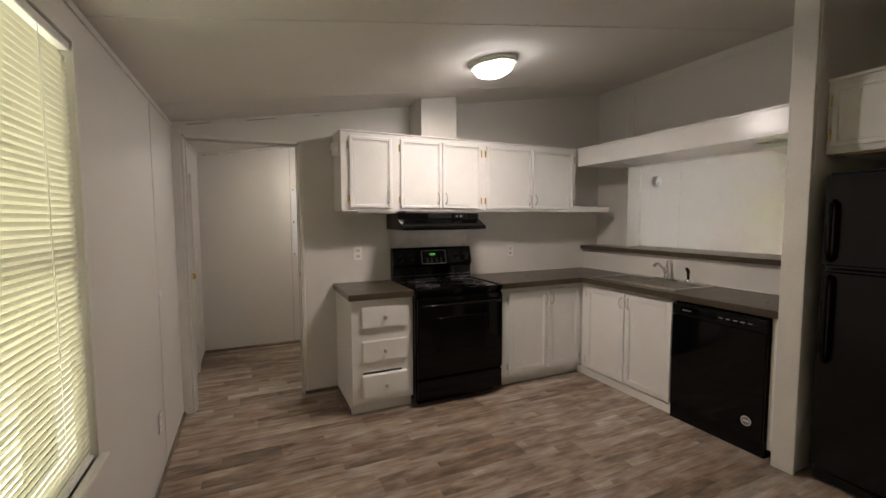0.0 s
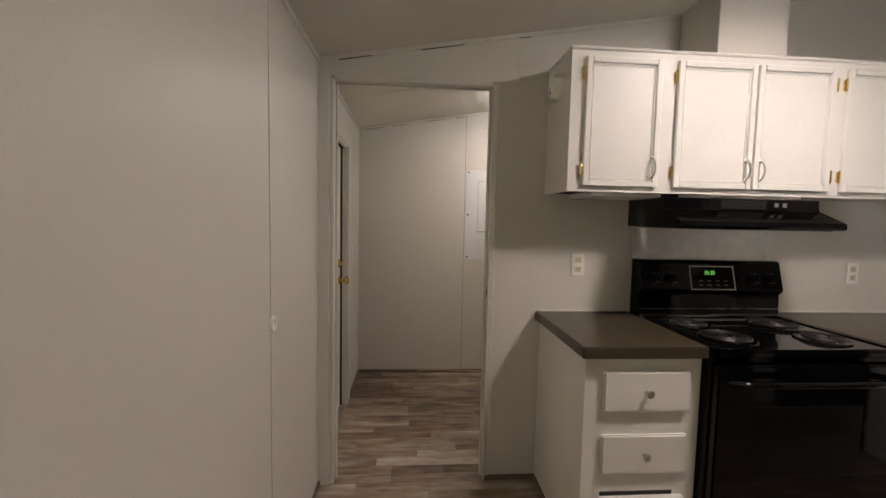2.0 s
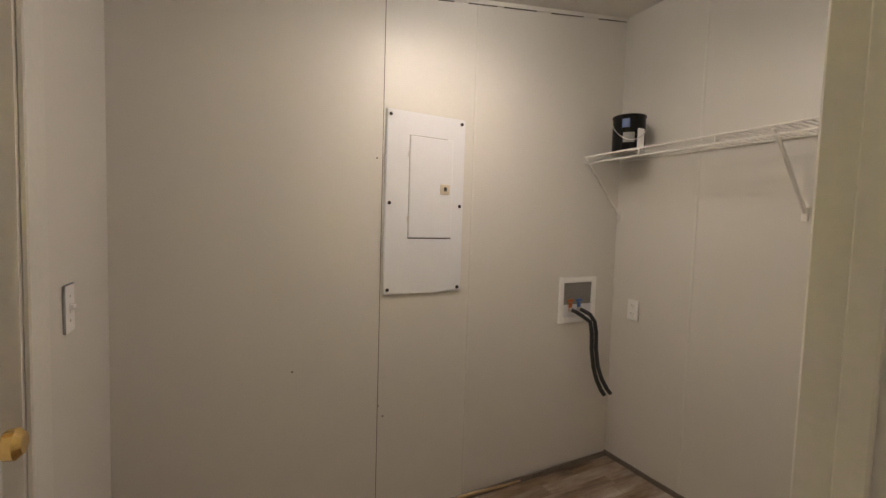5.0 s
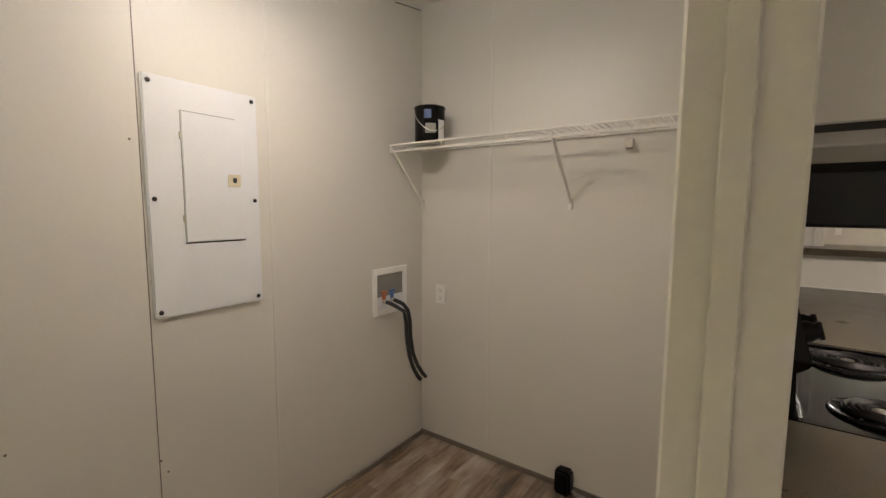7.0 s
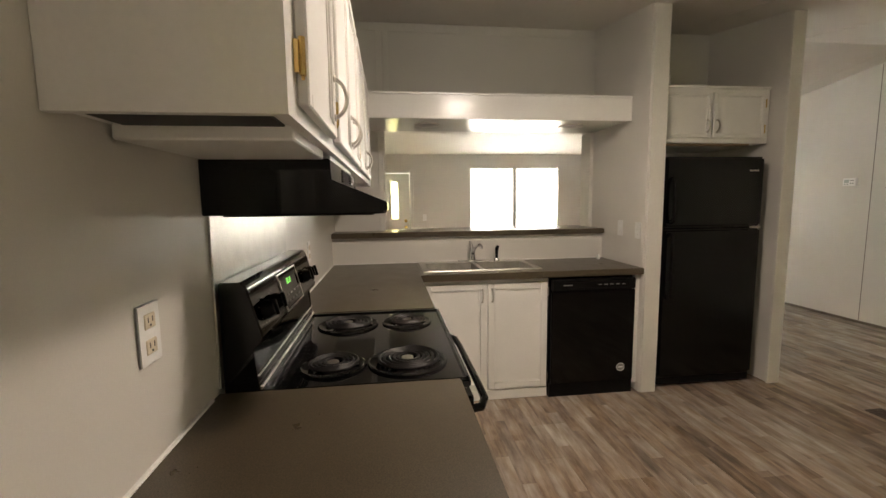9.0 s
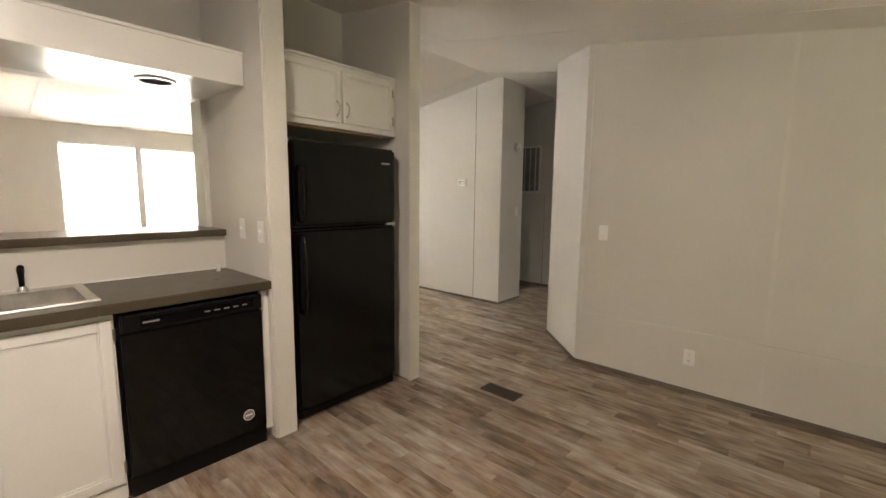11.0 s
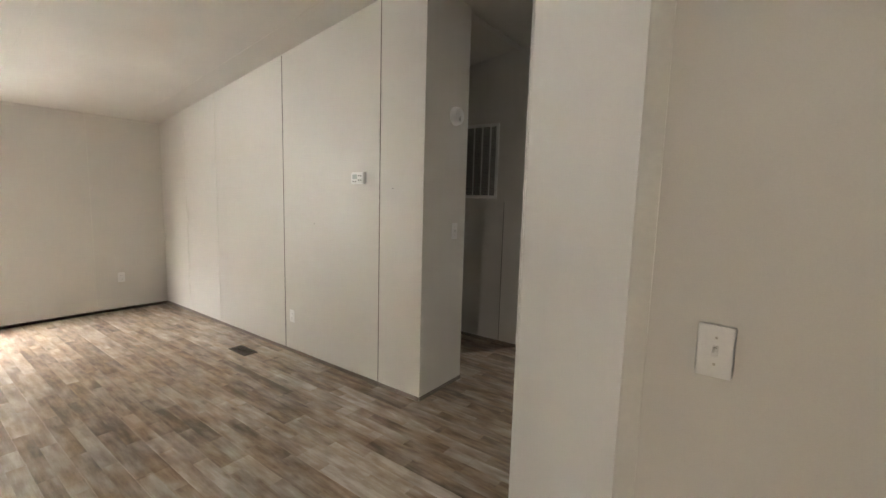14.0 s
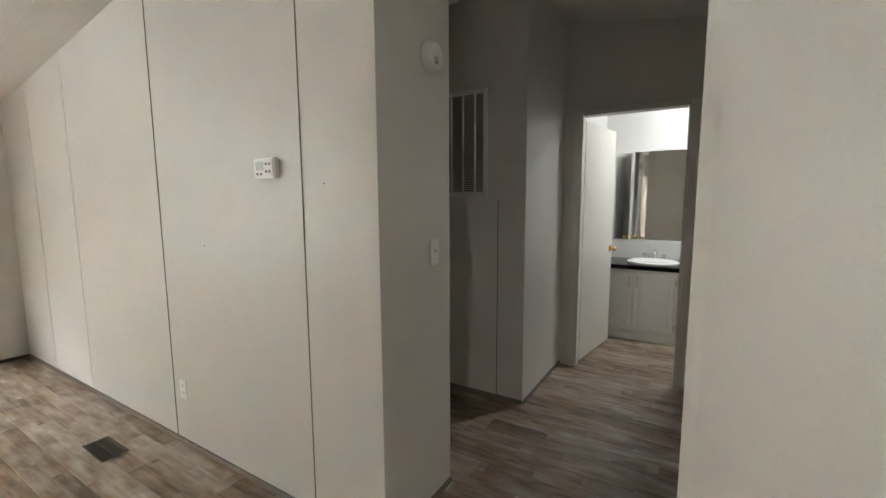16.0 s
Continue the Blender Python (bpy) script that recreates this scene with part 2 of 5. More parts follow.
M_IVORY = material("ivory_plastic", (0.66, 0.58, 0.44), 0.4, var=0.04, scale=20, bump=0)
M_DARK = material("dark_slot", (0.02, 0.02, 0.02), 0.7, var=0.2)
M_PANELW = material("panel_enamel", (0.76, 0.77, 0.80), 0.38, var=0.015, scale=5, grain=200, bump=0.01)
M_WIRE = material("white_wire_coating", (0.78, 0.76, 0.71), 0.35, var=0.03, bump=0)
M_RUBBER = material("black_rubber", (0.02, 0.02, 0.02), 0.5, var=0.15, scale=20)
M_BRONZE = material("brown_register", (0.06, 0.045, 0.033), 0.45, metal=0.4, var=0.15, scale=25)
M_DOOR = material("door_paint", (0.72, 0.70, 0.64), 0.36, var=0.02, scale=3, grain=120, bump=0.01)
M_BLIND = translucent_material("blind_vinyl", (0.86, 0.85, 0.76), 0.45)
M_BLIND_WHITE = translucent_material("white_blind_vinyl", (0.90, 0.90, 0.88), 0.62)
M_GLASS = glass_material("pane_glass")
M_FROST = translucent_material("frosted_lite", (0.92, 0.90, 0.62), 0.8)
M_LAMPGLASS = material("lamp_glass", (0.9, 0.88, 0.84), 0.35, var=0.02, emit=(1.0, 0.95, 0.88), emit_strength=19.0)
M_MIRROR = material("mirror_silver", (0.88, 0.9, 0.9), 0.02, metal=1, var=0.005, bump=0)
M_PORC = material("porcelain", (0.82, 0.82, 0.80), 0.12, var=0.015, bump=0)
M_BATHW = material("bath_wall_paint", (0.72, 0.72, 0.70), 0.45, var=0.02, scale=2, bump=0.02)
M_GREEN = material("clock_digits", (0.05, 0.3, 0.05), 0.4, emit=(0.25, 1.0, 0.15), emit_strength=0.9, bump=0)
M_LABELB = material("blue_print", (0.06, 0.12, 0.3), 0.4, var=0.1, bump=0)
M_LABELG = material("label_grey", (0.24, 0.235, 0.22), 0.4, var=0.1, bump=0)
M_STEELGREY = material("louvre_grey_paint", (0.42, 0.41, 0.39), 0.45, var=0.05, scale=20, bump=0)
M_RED = material("valve_red", (0.5, 0.13, 0.04), 0.4, var=0.1, bump=0)
M_BLUE = material("valve_blue", (0.06, 0.14, 0.42), 0.4, var=0.1, bump=0)
M_GRASS = material("grass", (0.07, 0.11, 0.04), 0.9, var=0.35, scale=0.6, grain=20, bump=0.05)
M_SIDING = material("vinyl_siding", (0.6, 0.58, 0.52), 0.5, var=0.04, scale=3)


# ---------------------------------------------------------------- mesh helpers
def world_loc(ob):
    v = Vector((0, 0, 0))
    while ob:
        v += ob.location
        ob = ob.parent
    return v


class Shape:
    """Gathers simple solids into one mesh. With a frame, coordinates are (along, up, out)."""

    def __init__(self, m=None):
        self.bm = bmesh.new()
        self.m = m

    def _add(self, verts, faces, bevel=0.0, seg=1):
        start = [self.bm.verts.new(v) for v in verts]
        made = [self.bm.faces.new([start[i] for i in f]) for f in faces]
        if bevel:
            edges = {e for f in made for e in f.edges}
            bmesh.ops.bevel(self.bm, geom=list(edges), offset=bevel, segments=seg, affect="EDGES", clamp_overlap=True)
        return self

    def box(self, x0, y0, z0, x1, y1, z1, bevel=0.0, seg=1):
        x0, x1, y0, y1, z0, z1 = min(x0, x1), max(x0, x1), min(y0, y1), max(y0, y1), min(z0, z1), max(z0, z1)
        v = [(x, y, z) for z in (z0, z1) for y in (y0, y1) for x in (x0, x1)]
        return self._add(v, [(0, 2, 3, 1), (4, 5, 7, 6), (0, 1, 5, 4), (2, 6, 7, 3), (0, 4, 6, 2), (1, 3, 7, 5)], bevel, seg)

    def prism(self, pts, axis, a0, a1, bevel=0.0):
        """A polygon of two coordinates drawn out along the third axis."""
        n = len(pts)

        def put(p, a):
            q = list(p)
            q.insert(axis, a)
            return tuple(q)

        v = [put(p, a0) for p in pts] + [put(p, a1) for p in pts]
        f = [tuple(range(n))[::-1], tuple(range(n, 2 * n))] + [(i, (i + 1) % n, n + (i + 1) % n, n + i) for i in range(n)]
        return self._add(v, f, bevel)

    def tube(self, pts, r, seg=8, close=False, cap=True):
        """A round bar along points; r may be a list of radii."""
        pts = [Vector(p) for p in pts]
        n = len(pts)
        radii = r if isinstance(r, (list, tuple)) else [r] * n
        rings, side = [], None
        for i, p in enumerate(pts):
            d = (pts[(i + 1) % n] - pts[i - 1]) if close else (pts[min(i + 1, n - 1)] - pts[max(i - 1, 0)])
            d.normalize()
            if side is None or abs(side.dot(d)) > 0.95:
                side = d.orthogonal().normalized()
            side = (side - d * side.dot(d)).normalized()
            up = d.cross(side)
            rings.append([self.bm.verts.new(p + radii[i] * (side * math.cos(a) + up * math.sin(a)))
                          for a in (2 * math.pi * k / seg for k in range(seg))])
        for i in range(n if close else n - 1):
            a, b = rings[i], rings[(i + 1) % n]
            for k in range(seg):
                self.bm.faces.new((a[k], a[(k + 1) % seg], b[(k + 1) % seg], b[k]))
        if cap and not close:
            self.bm.faces.new(rings[0][::-1]), self.bm.faces.new(rings[-1])
        return self

    def lathe(self, profile, centre, axis=2, seg=24):
        """A profile of (radius, height) turned about an axis through centre."""
        c = Vector(centre)
        u, w = [(1, 2), (2, 0), (0, 1)][axis]
        rings = []
        for r, h in profile:
            ring = []
            for k in range(seg):
                a = 2 * math.pi * k / seg
                p = [0, 0, 0]
                p[axis], p[u], p[w] = h, r * math.cos(a), r * math.sin(a)
                ring.append(self.bm.verts.new(c + Vector(p)))
            rings.append(ring)
        for a, b in zip(rings, rings[1:]):
            for k in range(seg):
                self.bm.faces.new((a[k], a[(k + 1) % seg], b[(k + 1) % seg], b[k]))
        self.bm.faces.new(rings[0][::-1]), self.bm.faces.new(rings[-1])
        return self

    def done(self, name, mat, parent=None, at=None, smooth=None):
        if self.m is not None:
            self.bm.transform(self.m)
        bmesh.ops.recalc_face_normals(self.bm, faces=self.bm.faces)
        mesh = bpy.data.meshes.new(name)
        self.bm.to_mesh(mesh)
        self.bm.free()
        mesh.materials.append(mat)
        ob = new(name, mesh)
        if parent:
            mesh.transform(Matrix.Translation(-world_loc(parent)))
            ob.parent = parent
        elif at is not None:
            mesh.transform(Matrix.Translation(-Vector(at)))
            ob.location = at
        if smooth:
            for p in mesh.polygons:
                p.use_smooth = True
            mesh.set_sharp_from_angle(angle=radians(smooth))
        return ob


def thing(name, at, label, category, group=""):
    ob = new(name)
    ob.location = at
    ob.empty_display_size = 0.05
    return tagged(ob, label, category, group)


def facing(origin, way):
    """A frame for a front: along (to the viewer's right), up, out towards the viewer. way: the side the front looks to."""
    out = {"-y": (0, -1, 0), "+y": (0, 1, 0), "-x": (-1, 0, 0), "+x": (1, 0, 0)}[way]
    out = Vector(out)
    up = Vector((0, 0, 1))
    along = up.cross(out)
    return Matrix.Translation(origin) @ Matrix((along, up, out)).transposed().to_4x4()


# ---------------------------------------------------------------- structure
def wall(name, solids, mat=M_WALL, label="", openings=()):
    """Solids (x0, x1, y0, y1, z0, z1); z1 None runs up to the vaulted ceiling."""
    s = Shape()
    for x0, x1, y0, y1, z0, z1 in solids:
        if z1 is not None:
            s.box(x0, y0, z0, x1, y1, z1)
            continue
        top = [(x1, ceil_z(x1) + 0.012)]
        if x0 < RIDGE_X < x1:
            top.append((RIDGE_X, ceil_z(RIDGE_X) + 0.012))
        top.append((x0, ceil_z(x0) + 0.012))
        s.prism([(x0, z0), (x1, z0)] + top, 1, y0, y1)
    return tagged(s.done(name, mat), label or "off-white painted wall panel", "wall", kind="structure")


T = 0.09
# outer walls, with window and door openings
WIN_W = (-0.50, 1.33, 0.66, 2.03)
wall_west = wall("wall_west", [
    (WEST - T, WEST, SOUTH, WIN_W[0], 0, None), (WEST - T, WEST, WIN_W[0], WIN_W[1], 0, WIN_W[2]),
    (WEST - T, WEST, WIN_W[0], WIN_W[1], WIN_W[3], None), (WEST - T, WEST, WIN_W[1], 3.30, 0, None),
    (WEST - T, WEST, 3.30, 4.14, 1.90, None), (WEST - T, WEST, 4.14, 6.1, 0, None)], label="greige painted panel wall beside the kitchen")
WIN_E = (-0.47, 1.23, 0.55, 2.035)
wall_east = wall("wall_east", [
    (EAST, EAST + 0.12, SOUTH, WIN_E[0], 0, None), (EAST, EAST + 0.12, WIN_E[0], WIN_E[1], 0, WIN_E[2]),
    (EAST, EAST + 0.12, WIN_E[0], WIN_E[1], WIN_E[3], None), (EAST, EAST + 0.12, WIN_E[1], 2.36, 0, None),
    (EAST, EAST + 0.12, 2.36, 3.12, 1.95, None), (EAST, EAST + 0.12, 3.12, 6.1, 0, None)])
# kitchen and utility
wall_range = wall("wall_range", [(WEST, -0.315, 3.2, 3.268, 0, None), (-0.315, 0.50, 3.2, 3.268, 2.085, None),
                                 (0.50, 3.70, 3.2, 3.268, 0, None)])
wall_utility_back = wall("wall_utility_back", [(WEST, 2.09, 4.80, 4.89, 0, None)])
wall_utility_side = wall("wall_utility_side", [(2.0, 2.09, 3.268, 4.80, 0, None)])
wall_pass = wall("wall_pass", [
    (3.50, 3.85, 0.968, 3.2, 0, 1.13), (3.70, 3.85, 2.785, 3.29, 1.13, None), (3.70, 3.85, 0.968, 2.785, 1.998, None),
    (3.70, 3.85, -0.09, 0.968, 0, None)])
wall_alcove = wall("wall_alcove", [(2.90, 3.70, 0.86, 0.968, 0, None)])
wall_alcove_side = wall("wall_alcove_side", [(2.90, 3.85, -0.167, -0.09, 0, None)])
# dining side and hall
wall_dining = wall("wall_dining", [(WEST, 2.15, -1.406, -1.316, 0, None)])
s = Shape()
d = 0.0636
for (ax, ay), (bx, by) in [((2.151, -1.316), (2.700, -1.858))]:
    v = [(ax, ay, 0), (bx, by, 0), (bx - d, by - d, 0), (ax - d, ay - d, 0)]
    v += [(x, y, ceil_z(x) + 0.012) for x, y, _ in v]
    s._add(v, [(0, 1, 2, 3), (4, 7, 6, 5), (0, 4, 5, 1), (1, 5, 6, 2), (2, 6, 7, 3), (3, 7, 4, 0)])
wall_diagonal = tagged(s.done("wall_diagonal", M_WALL), "off-white angled wall at the hall mouth", "wall", kind="structure")
wall_hall_west = wall("wall_hall_west", [(2.60, 2.695, -4.80, -1.90, 0, None)])
wall_thermostat = wall("wall_thermostat", [(3.72, EAST, -2.96, -2.445, 0, None)], label="off-white panel wall with dark joints")
wall_grille = wall("wall_grille", [(3.70, 6.0, -4.0, -3.92, 0, None)])
wall_hall_east = wall("wall_hall_east", [(3.70, 3.79, -4.80, -4.0, 0, None)])
wall_hall_end = wall("wall_hall_end", [(6.0, 6.09, -4.0, -2.96, 0, None)])
wall_bath_front = wall("wall_bath_front", [(1.6, 2.80, -4.89, -4.80, 0, None), (2.80, 3.57, -4.89, -4.80, 2.095, None), (3.57, 4.1, -4.89, -4.80, 0, None)])
wall_bath = wall("wall_bath", [(1.6, 4.1, -6.44, -6.35, 0, None), (1.51, 1.6, -6.44, -4.80, 0, None), (3.66, 3.75, -6.35, -4.89, 0, None)], mat=M_BATHW)
# living room
wall_north = wall("wall_north", [(3.85, 4.33, NORTH, NORTH + T, 2.12, None), (4.33, EAST, NORTH, NORTH + T, 0, None)])
wall_room = wall("wall_room", [(2.09, 6.8, 6.0, 6.1, 0, None), (6.8, 7.8, 6.0, 6.1, 0, 0.7), (6.8, 7.8, 6.0, 6.1, 2.0, None),
                               (7.8, EAST, 6.0, 6.1, 0, None), (3.76, 3.85, 3.29, 6.0, 0, None)])

s = Shape()
prof = [(WEST - 0.1, ceil_z(WEST - 0.1)), (RIDGE_X, RIDGE_Z), (EAST + 0.15, ceil_z(EAST + 0.15))]
s.prism(prof + [(x, z + 0.15) for x, z in reversed(prof)], 1, SOUTH - 0.1, 6.15)
for y in (-5.1, -2.2, -0.98, 0.24, 1.46, 2.68, 3.9, 5.1):
    for x0, x1 in ((WEST, RIDGE_X), (RIDGE_X, EAST)):
        a, b = (x0, ceil_z(x0)), (x1, ceil_z(x1))
        s.prism([a, b, (b[0], b[1] - 0.003), (a[0], a[1] - 0.003)], 1, y, y + 0.022)
ceiling = tagged(s.done("ceiling", M_CEIL), "off-white textured vaulted ceiling panels", "ceiling", kind="structure")

floor = tagged(Shape().box(WEST - 0.1, SOUTH - 0.1, -0.12, EAST + 0.15, 6.15, -0.006).done("floor", M_SUB),
               "grey-brown wood-look vinyl plank floor", "floor", kind="structure")
ground = tagged(Shape().box(-400, -400, -0.9, 400, 400, -0.7).done("ground", M_GRASS), "green grass around the house", "ground", kind="structure")
skirt = tagged(Shape().box(WEST - 0.09, SOUTH - 0.09, -0.7, EAST + 0.12, 6.1, -0.12).done("trim_skirting", M_SIDING), "pale skirting under the house", "trim", kind="structure")


def run(shape, x0, y0, x1, y1, h, t, z=0.0):
    """A strip along a wall line, standing t out to the left of its direction."""
    a, b = Vector((x0, y0)), Vector((x1, y1))
    n = (b - a).normalized()
    n = Vector((-n.y, n.x)) * t
    v = [(a.x, a.y), (b.x, b.y), (b.x + n.x, b.y + n.y), (a.x + n.x, a.y + n.y)]
    shape._add([(x, y, z) for x, y in v] + [(x, y, z + h) for x, y in v],
               [(0, 3, 2, 1), (4, 5, 6, 7), (0, 1, 5, 4), (1, 2, 6, 5), (2, 3, 7, 6), (3, 0, 4, 7)], 0.002)


s = Shape()
for seg in [(WEST, 3.19, WEST, -1.316), (WEST, -1.316, 2.151, -1.316), (0.77, 3.2, 0.50, 3.2), (2.0, 4.79, WEST, 4.80), (2.0, 3.3, 2.0, 4.80),
            (WEST, 4.80, WEST, 4.25), (EAST, 2.3, EAST, 6.0), (EAST, -2.44, EAST, 2.3), (4.35, 3.15, EAST, 3.15)]:
    run(s, *seg, 0.028, 0.011)
run(s, 2.151, -1.316, 2.700, -1.858, 0.028, 0.011)
run(s, 3.72, -2.445, EAST, -2.445, 0.028, 0.011)
run(s, 3.72, -2.96, 3.72, -2.445, 0.028, 0.011)
run(s, 3.70, -3.92, 6.0, -3.92, 0.028, 0.011)
run(s, 3.70, -4.80, 3.70, -3.92, 0.028, 0.011)
run(s, EAST, -2.445, EAST, 2.3, 0.028, 0.011)
baseboard = tagged(s.done("baseboard", M_BASE), "thin dark taupe baseboard strip along the walls", "baseboard", kind="structure")


s = Shape()
pts = [(0.15 + 0.1 * k, 4.783 + 0.003 * math.sin(k * 1.7), 0.017 + 0.006 * math.sin(k * 0.9)) for k in range(13)]
s.tube(pts, 0.008, 6)
tagged(s.done("trim_quarter_round", M_PINE), "loose brown wooden strip along the utility wall", "trim", kind="structure")


def seam(parent, x0, y0, z0, x1, y1, z1, mat=M_SEAM):
    return Shape().box(x0, y0, z0, x1, y1, z1).done("seam", mat, parent)


for x, dark in ((4.126, M_SEAM), (5.33, M_SEAM), (6.56, M_TRIM), (7.3, M_TRIM)):
    w = 0.005 if dark is M_SEAM else 0.012
    seam(wall_thermostat, x, -2.4465, 0.03, x + w, -2.442, ceil_z(x) - 0.01, dark)
seam(wall_west, WEST - 0.002, 2.472, 0.03, WEST + 0.003, 2.484, ceil_z(WEST) - 0.03, M_TRIM)
seam(wall_dining, 0.865, -1.318, 0.46, 0.89, -1.311, ceil_z(0.865), M_TRIM)
seam(wall_dining, 2.10, -1.318, 0.46, 2.145, -1.311, ceil_z(2.1) - 0.01, M_TRIM)
seam(wall_dining, WEST, -1.318, 0.438, 2.11, -1.306, 0.456, M_TRIM)
seam(wall_dining, 0.865, -1.318, 0.03, 0.885, -1.311, 0.45, M_TRIM)
seam(wall_utility_back, 0.5545, 4.7985, 0.03, 0.557, 4.8005, ceil_z(0.55) - 0.02)
seam(wall_utility_back, 1.0, 4.797, 0.03, 1.012, 4.802, ceil_z(1.0) - 0.02, M_TRIM)
seam(wall_utility_side, 1.997, 4.33, 0.03, 2.002, 4.342, ceil_z(2.0) - 0.02, M_TRIM)
seam(wall_grille, 3.895, -3.922, 0.03, 3.90, -3.917, 1.43)
seam(wall_north, 5.0, NORTH - 0.003, 0.03, 5.012, NORTH + 0.002, ceil_z(5.0) - 0.02, M_TRIM)
seam(wall_east, EAST - 0.003, -1.72, 0.03, EAST + 0.002, -1.71, ceil_z(EAST) - 0.02, M_TRIM)
seam(wall_range, 0.62, 3.197, 2.03, 0.627, 3.202, ceil_z(0.62) - 0.02, M_TRIM)

for par, pts in ((wall_utility_back, ((0.53, 4.7995, 1.62), (0.56, 4.7995, 0.55), (0.58, 4.7995, 0.50), (0.20, 4.7995, 0.75))),
                 (wall_thermostat, ((4.0, -2.4445, 1.5), (4.13, -2.4445, 2.1), (4.9, -2.4445, 1.2)))):
    for x, y, z in pts:
        Shape().lathe([(0.004, -0.001), (0.003, 0.001)], (x, y, z), 1, 8).done("nail_mark", M_SEAM, par)

# trims: ceiling battens, door casings, corner strips
s = Shape()
s.box(WEST, -1.316, ceil_z(WEST) - 0.03, WEST + 0.008, 3.2, ceil_z(WEST) - 0.004)
s.box(WEST, 3.268, ceil_z(WEST) - 0.03, WEST + 0.008, 4.80, ceil_z(WEST) - 0.004)
for y0, x0, x1 in ((3.192, WEST, 3.70), (4.792, WEST, 2.0)):
    s.prism([(x0, ceil_z(x0) - 0.022), (x1, ceil_z(x1) - 0.022), (x1, ceil_z(x1) - 0.002), (x0, ceil_z(x0) - 0.002)], 1, y0, y0 + 0.01)
s.box(3.692, 0.99, ceil_z(3.7) - 0.07, 3.70, 3.2, ceil_z(3.7) - 0.005, 0.002)
s.box(EAST - 0.01, -2.44, ceil_z(EAST) - 0.03, EAST, 3.15, ceil_z(EAST) - 0.004)
s.box(RIDGE_X - 0.03, -4.7, RIDGE_Z - 0.014, RIDGE_X + 0.03, -2.5, RIDGE_Z - 0.004)
trim_ceiling = tagged(s.done("trim_ceiling", M_TRIM), "off-white strip where walls meet ceiling", "trim", kind="structure")

rng_gap = random.Random(5)
for par, y, x_from, x_to in ((wall_range, 3.1905, WEST + 0.1, 0.75), (wall_utility_back, 4.7905, WEST + 0.05, 1.9)):
    x = x_from
    while x < x_to:
        w = rng_gap.uniform(0.05, 0.22)
        za, zb, h = ceil_z(x) - 0.0235, ceil_z(x + w) - 0.0235, rng_gap.uniform(0.001, 0.0035)
        Shape().prism([(x, za - h), (x + w, zb - h * 0.4), (x + w, zb), (x, za)], 1, y, y + 0.012).done("settling_gap", M_SEAM, par)
        x += w + rng_gap.uniform(0.04, 0.30)

s = Shape()
# casing of the opening between kitchen and utility room
s.box(WEST - 0.002, 3.180, 0, -0.3185, 3.2, 2.12, 0.004).box(-0.318, 3.186, 0, -0.298, 3.278, 2.07, 0.004)
s.box(0.488, 3.190, 0, 0.499, 3.294, 2.07, 0.003).box(0.500, 3.192, 0, 0.522, 3.2, 2.08, 0.003).box(0.500, 3.268, 0, 0.55, 3.296, 2.08, 0.003)
s.box(-0.298, 3.19, 2.062, 0.488, 3.278, 2.083, 0.003)
s.box(0.478, 3.232, 0, 0.488, 3.258, 2.062, 0.002).box(-0.298, 3.232, 0, -0.288, 3.258, 2.062, 0.002).box(-0.288, 3.232, 2.052, 0.478, 3.258, 2.062, 0.002)
trim_opening = tagged(s.done("trim_opening", M_TRIM), "white painted door casing with worn edges", "trim", kind="structure")
s = Shape()
s.box(2.885, 0.845, 0, 2.905, 0.962, ceil_z(2.9) - 0.004, 0.003).box(2.885, -0.172, 0, 2.905, -0.07, ceil_z(2.9) - 0.004, 0.003)
s.box(2.905, 0.84, 1.7, 2.93, 0.862, ceil_z(2.9) - 0.01, 0.003)
trim_alcove = tagged(s.done("trim_alcove", M_TRIM), "white painted posts around the refrigerator alcove", "trim", kind="structure")
s = Shape()
s.box(3.688, 2.774, 1.173, 3.862, 2.783, 1.984).box(3.69, 2.785, 1.17, 3.70, 2.83, ceil_z(3.7) - 0.06, 0.002)
s.box(3.688, 2.73, 2.12, 3.70, 2.77, ceil_z(3.7) - 0.06, 0.002)
s.box(3.69, 0.97, 1.173, 3.86, 1.0, 1.984)
trim_pass = tagged(s.done("trim_pass", M_TRIM), "white trim around the kitchen pass-through", "trim", kind="structure")
s = Shape()
s._add([(x, y, z) for z in (0, ceil_z(2.69)) for x, y in ((2.688, -1.842), (2.705, -1.859), (2.705, -1.90), (2.690, -1.90))],
       [(0, 3, 2, 1), (4, 5, 6, 7), (0, 1, 5, 4), (1, 2, 6, 5), (2, 3, 7, 6), (3, 0, 4, 7)])
trim_corner = tagged(s.done("trim_corner", M_TRIM), "white corner strip at the hall mouth", "trim", kind="structure")
s = Shape()
s.box(3.565, -4.795, 0, 3.62, -4.785, 2.14, 0.003).box(2.745, -4.795, 0, 2.80, -4.785, 2.14, 0.003).box(2.80, -4.795, 2.095, 3.565, -4.785, 2.14, 0.003)
s.box(3.552, -4.89, 0, 3.57, -4.795, 2.095).box(2.80, -4.89, 0, 2.816, -4.795, 2.095)
trim_bath = tagged(s.done("trim_bath", M_TRIM), "white casing of the bathroom doorway", "trim", kind="structure")


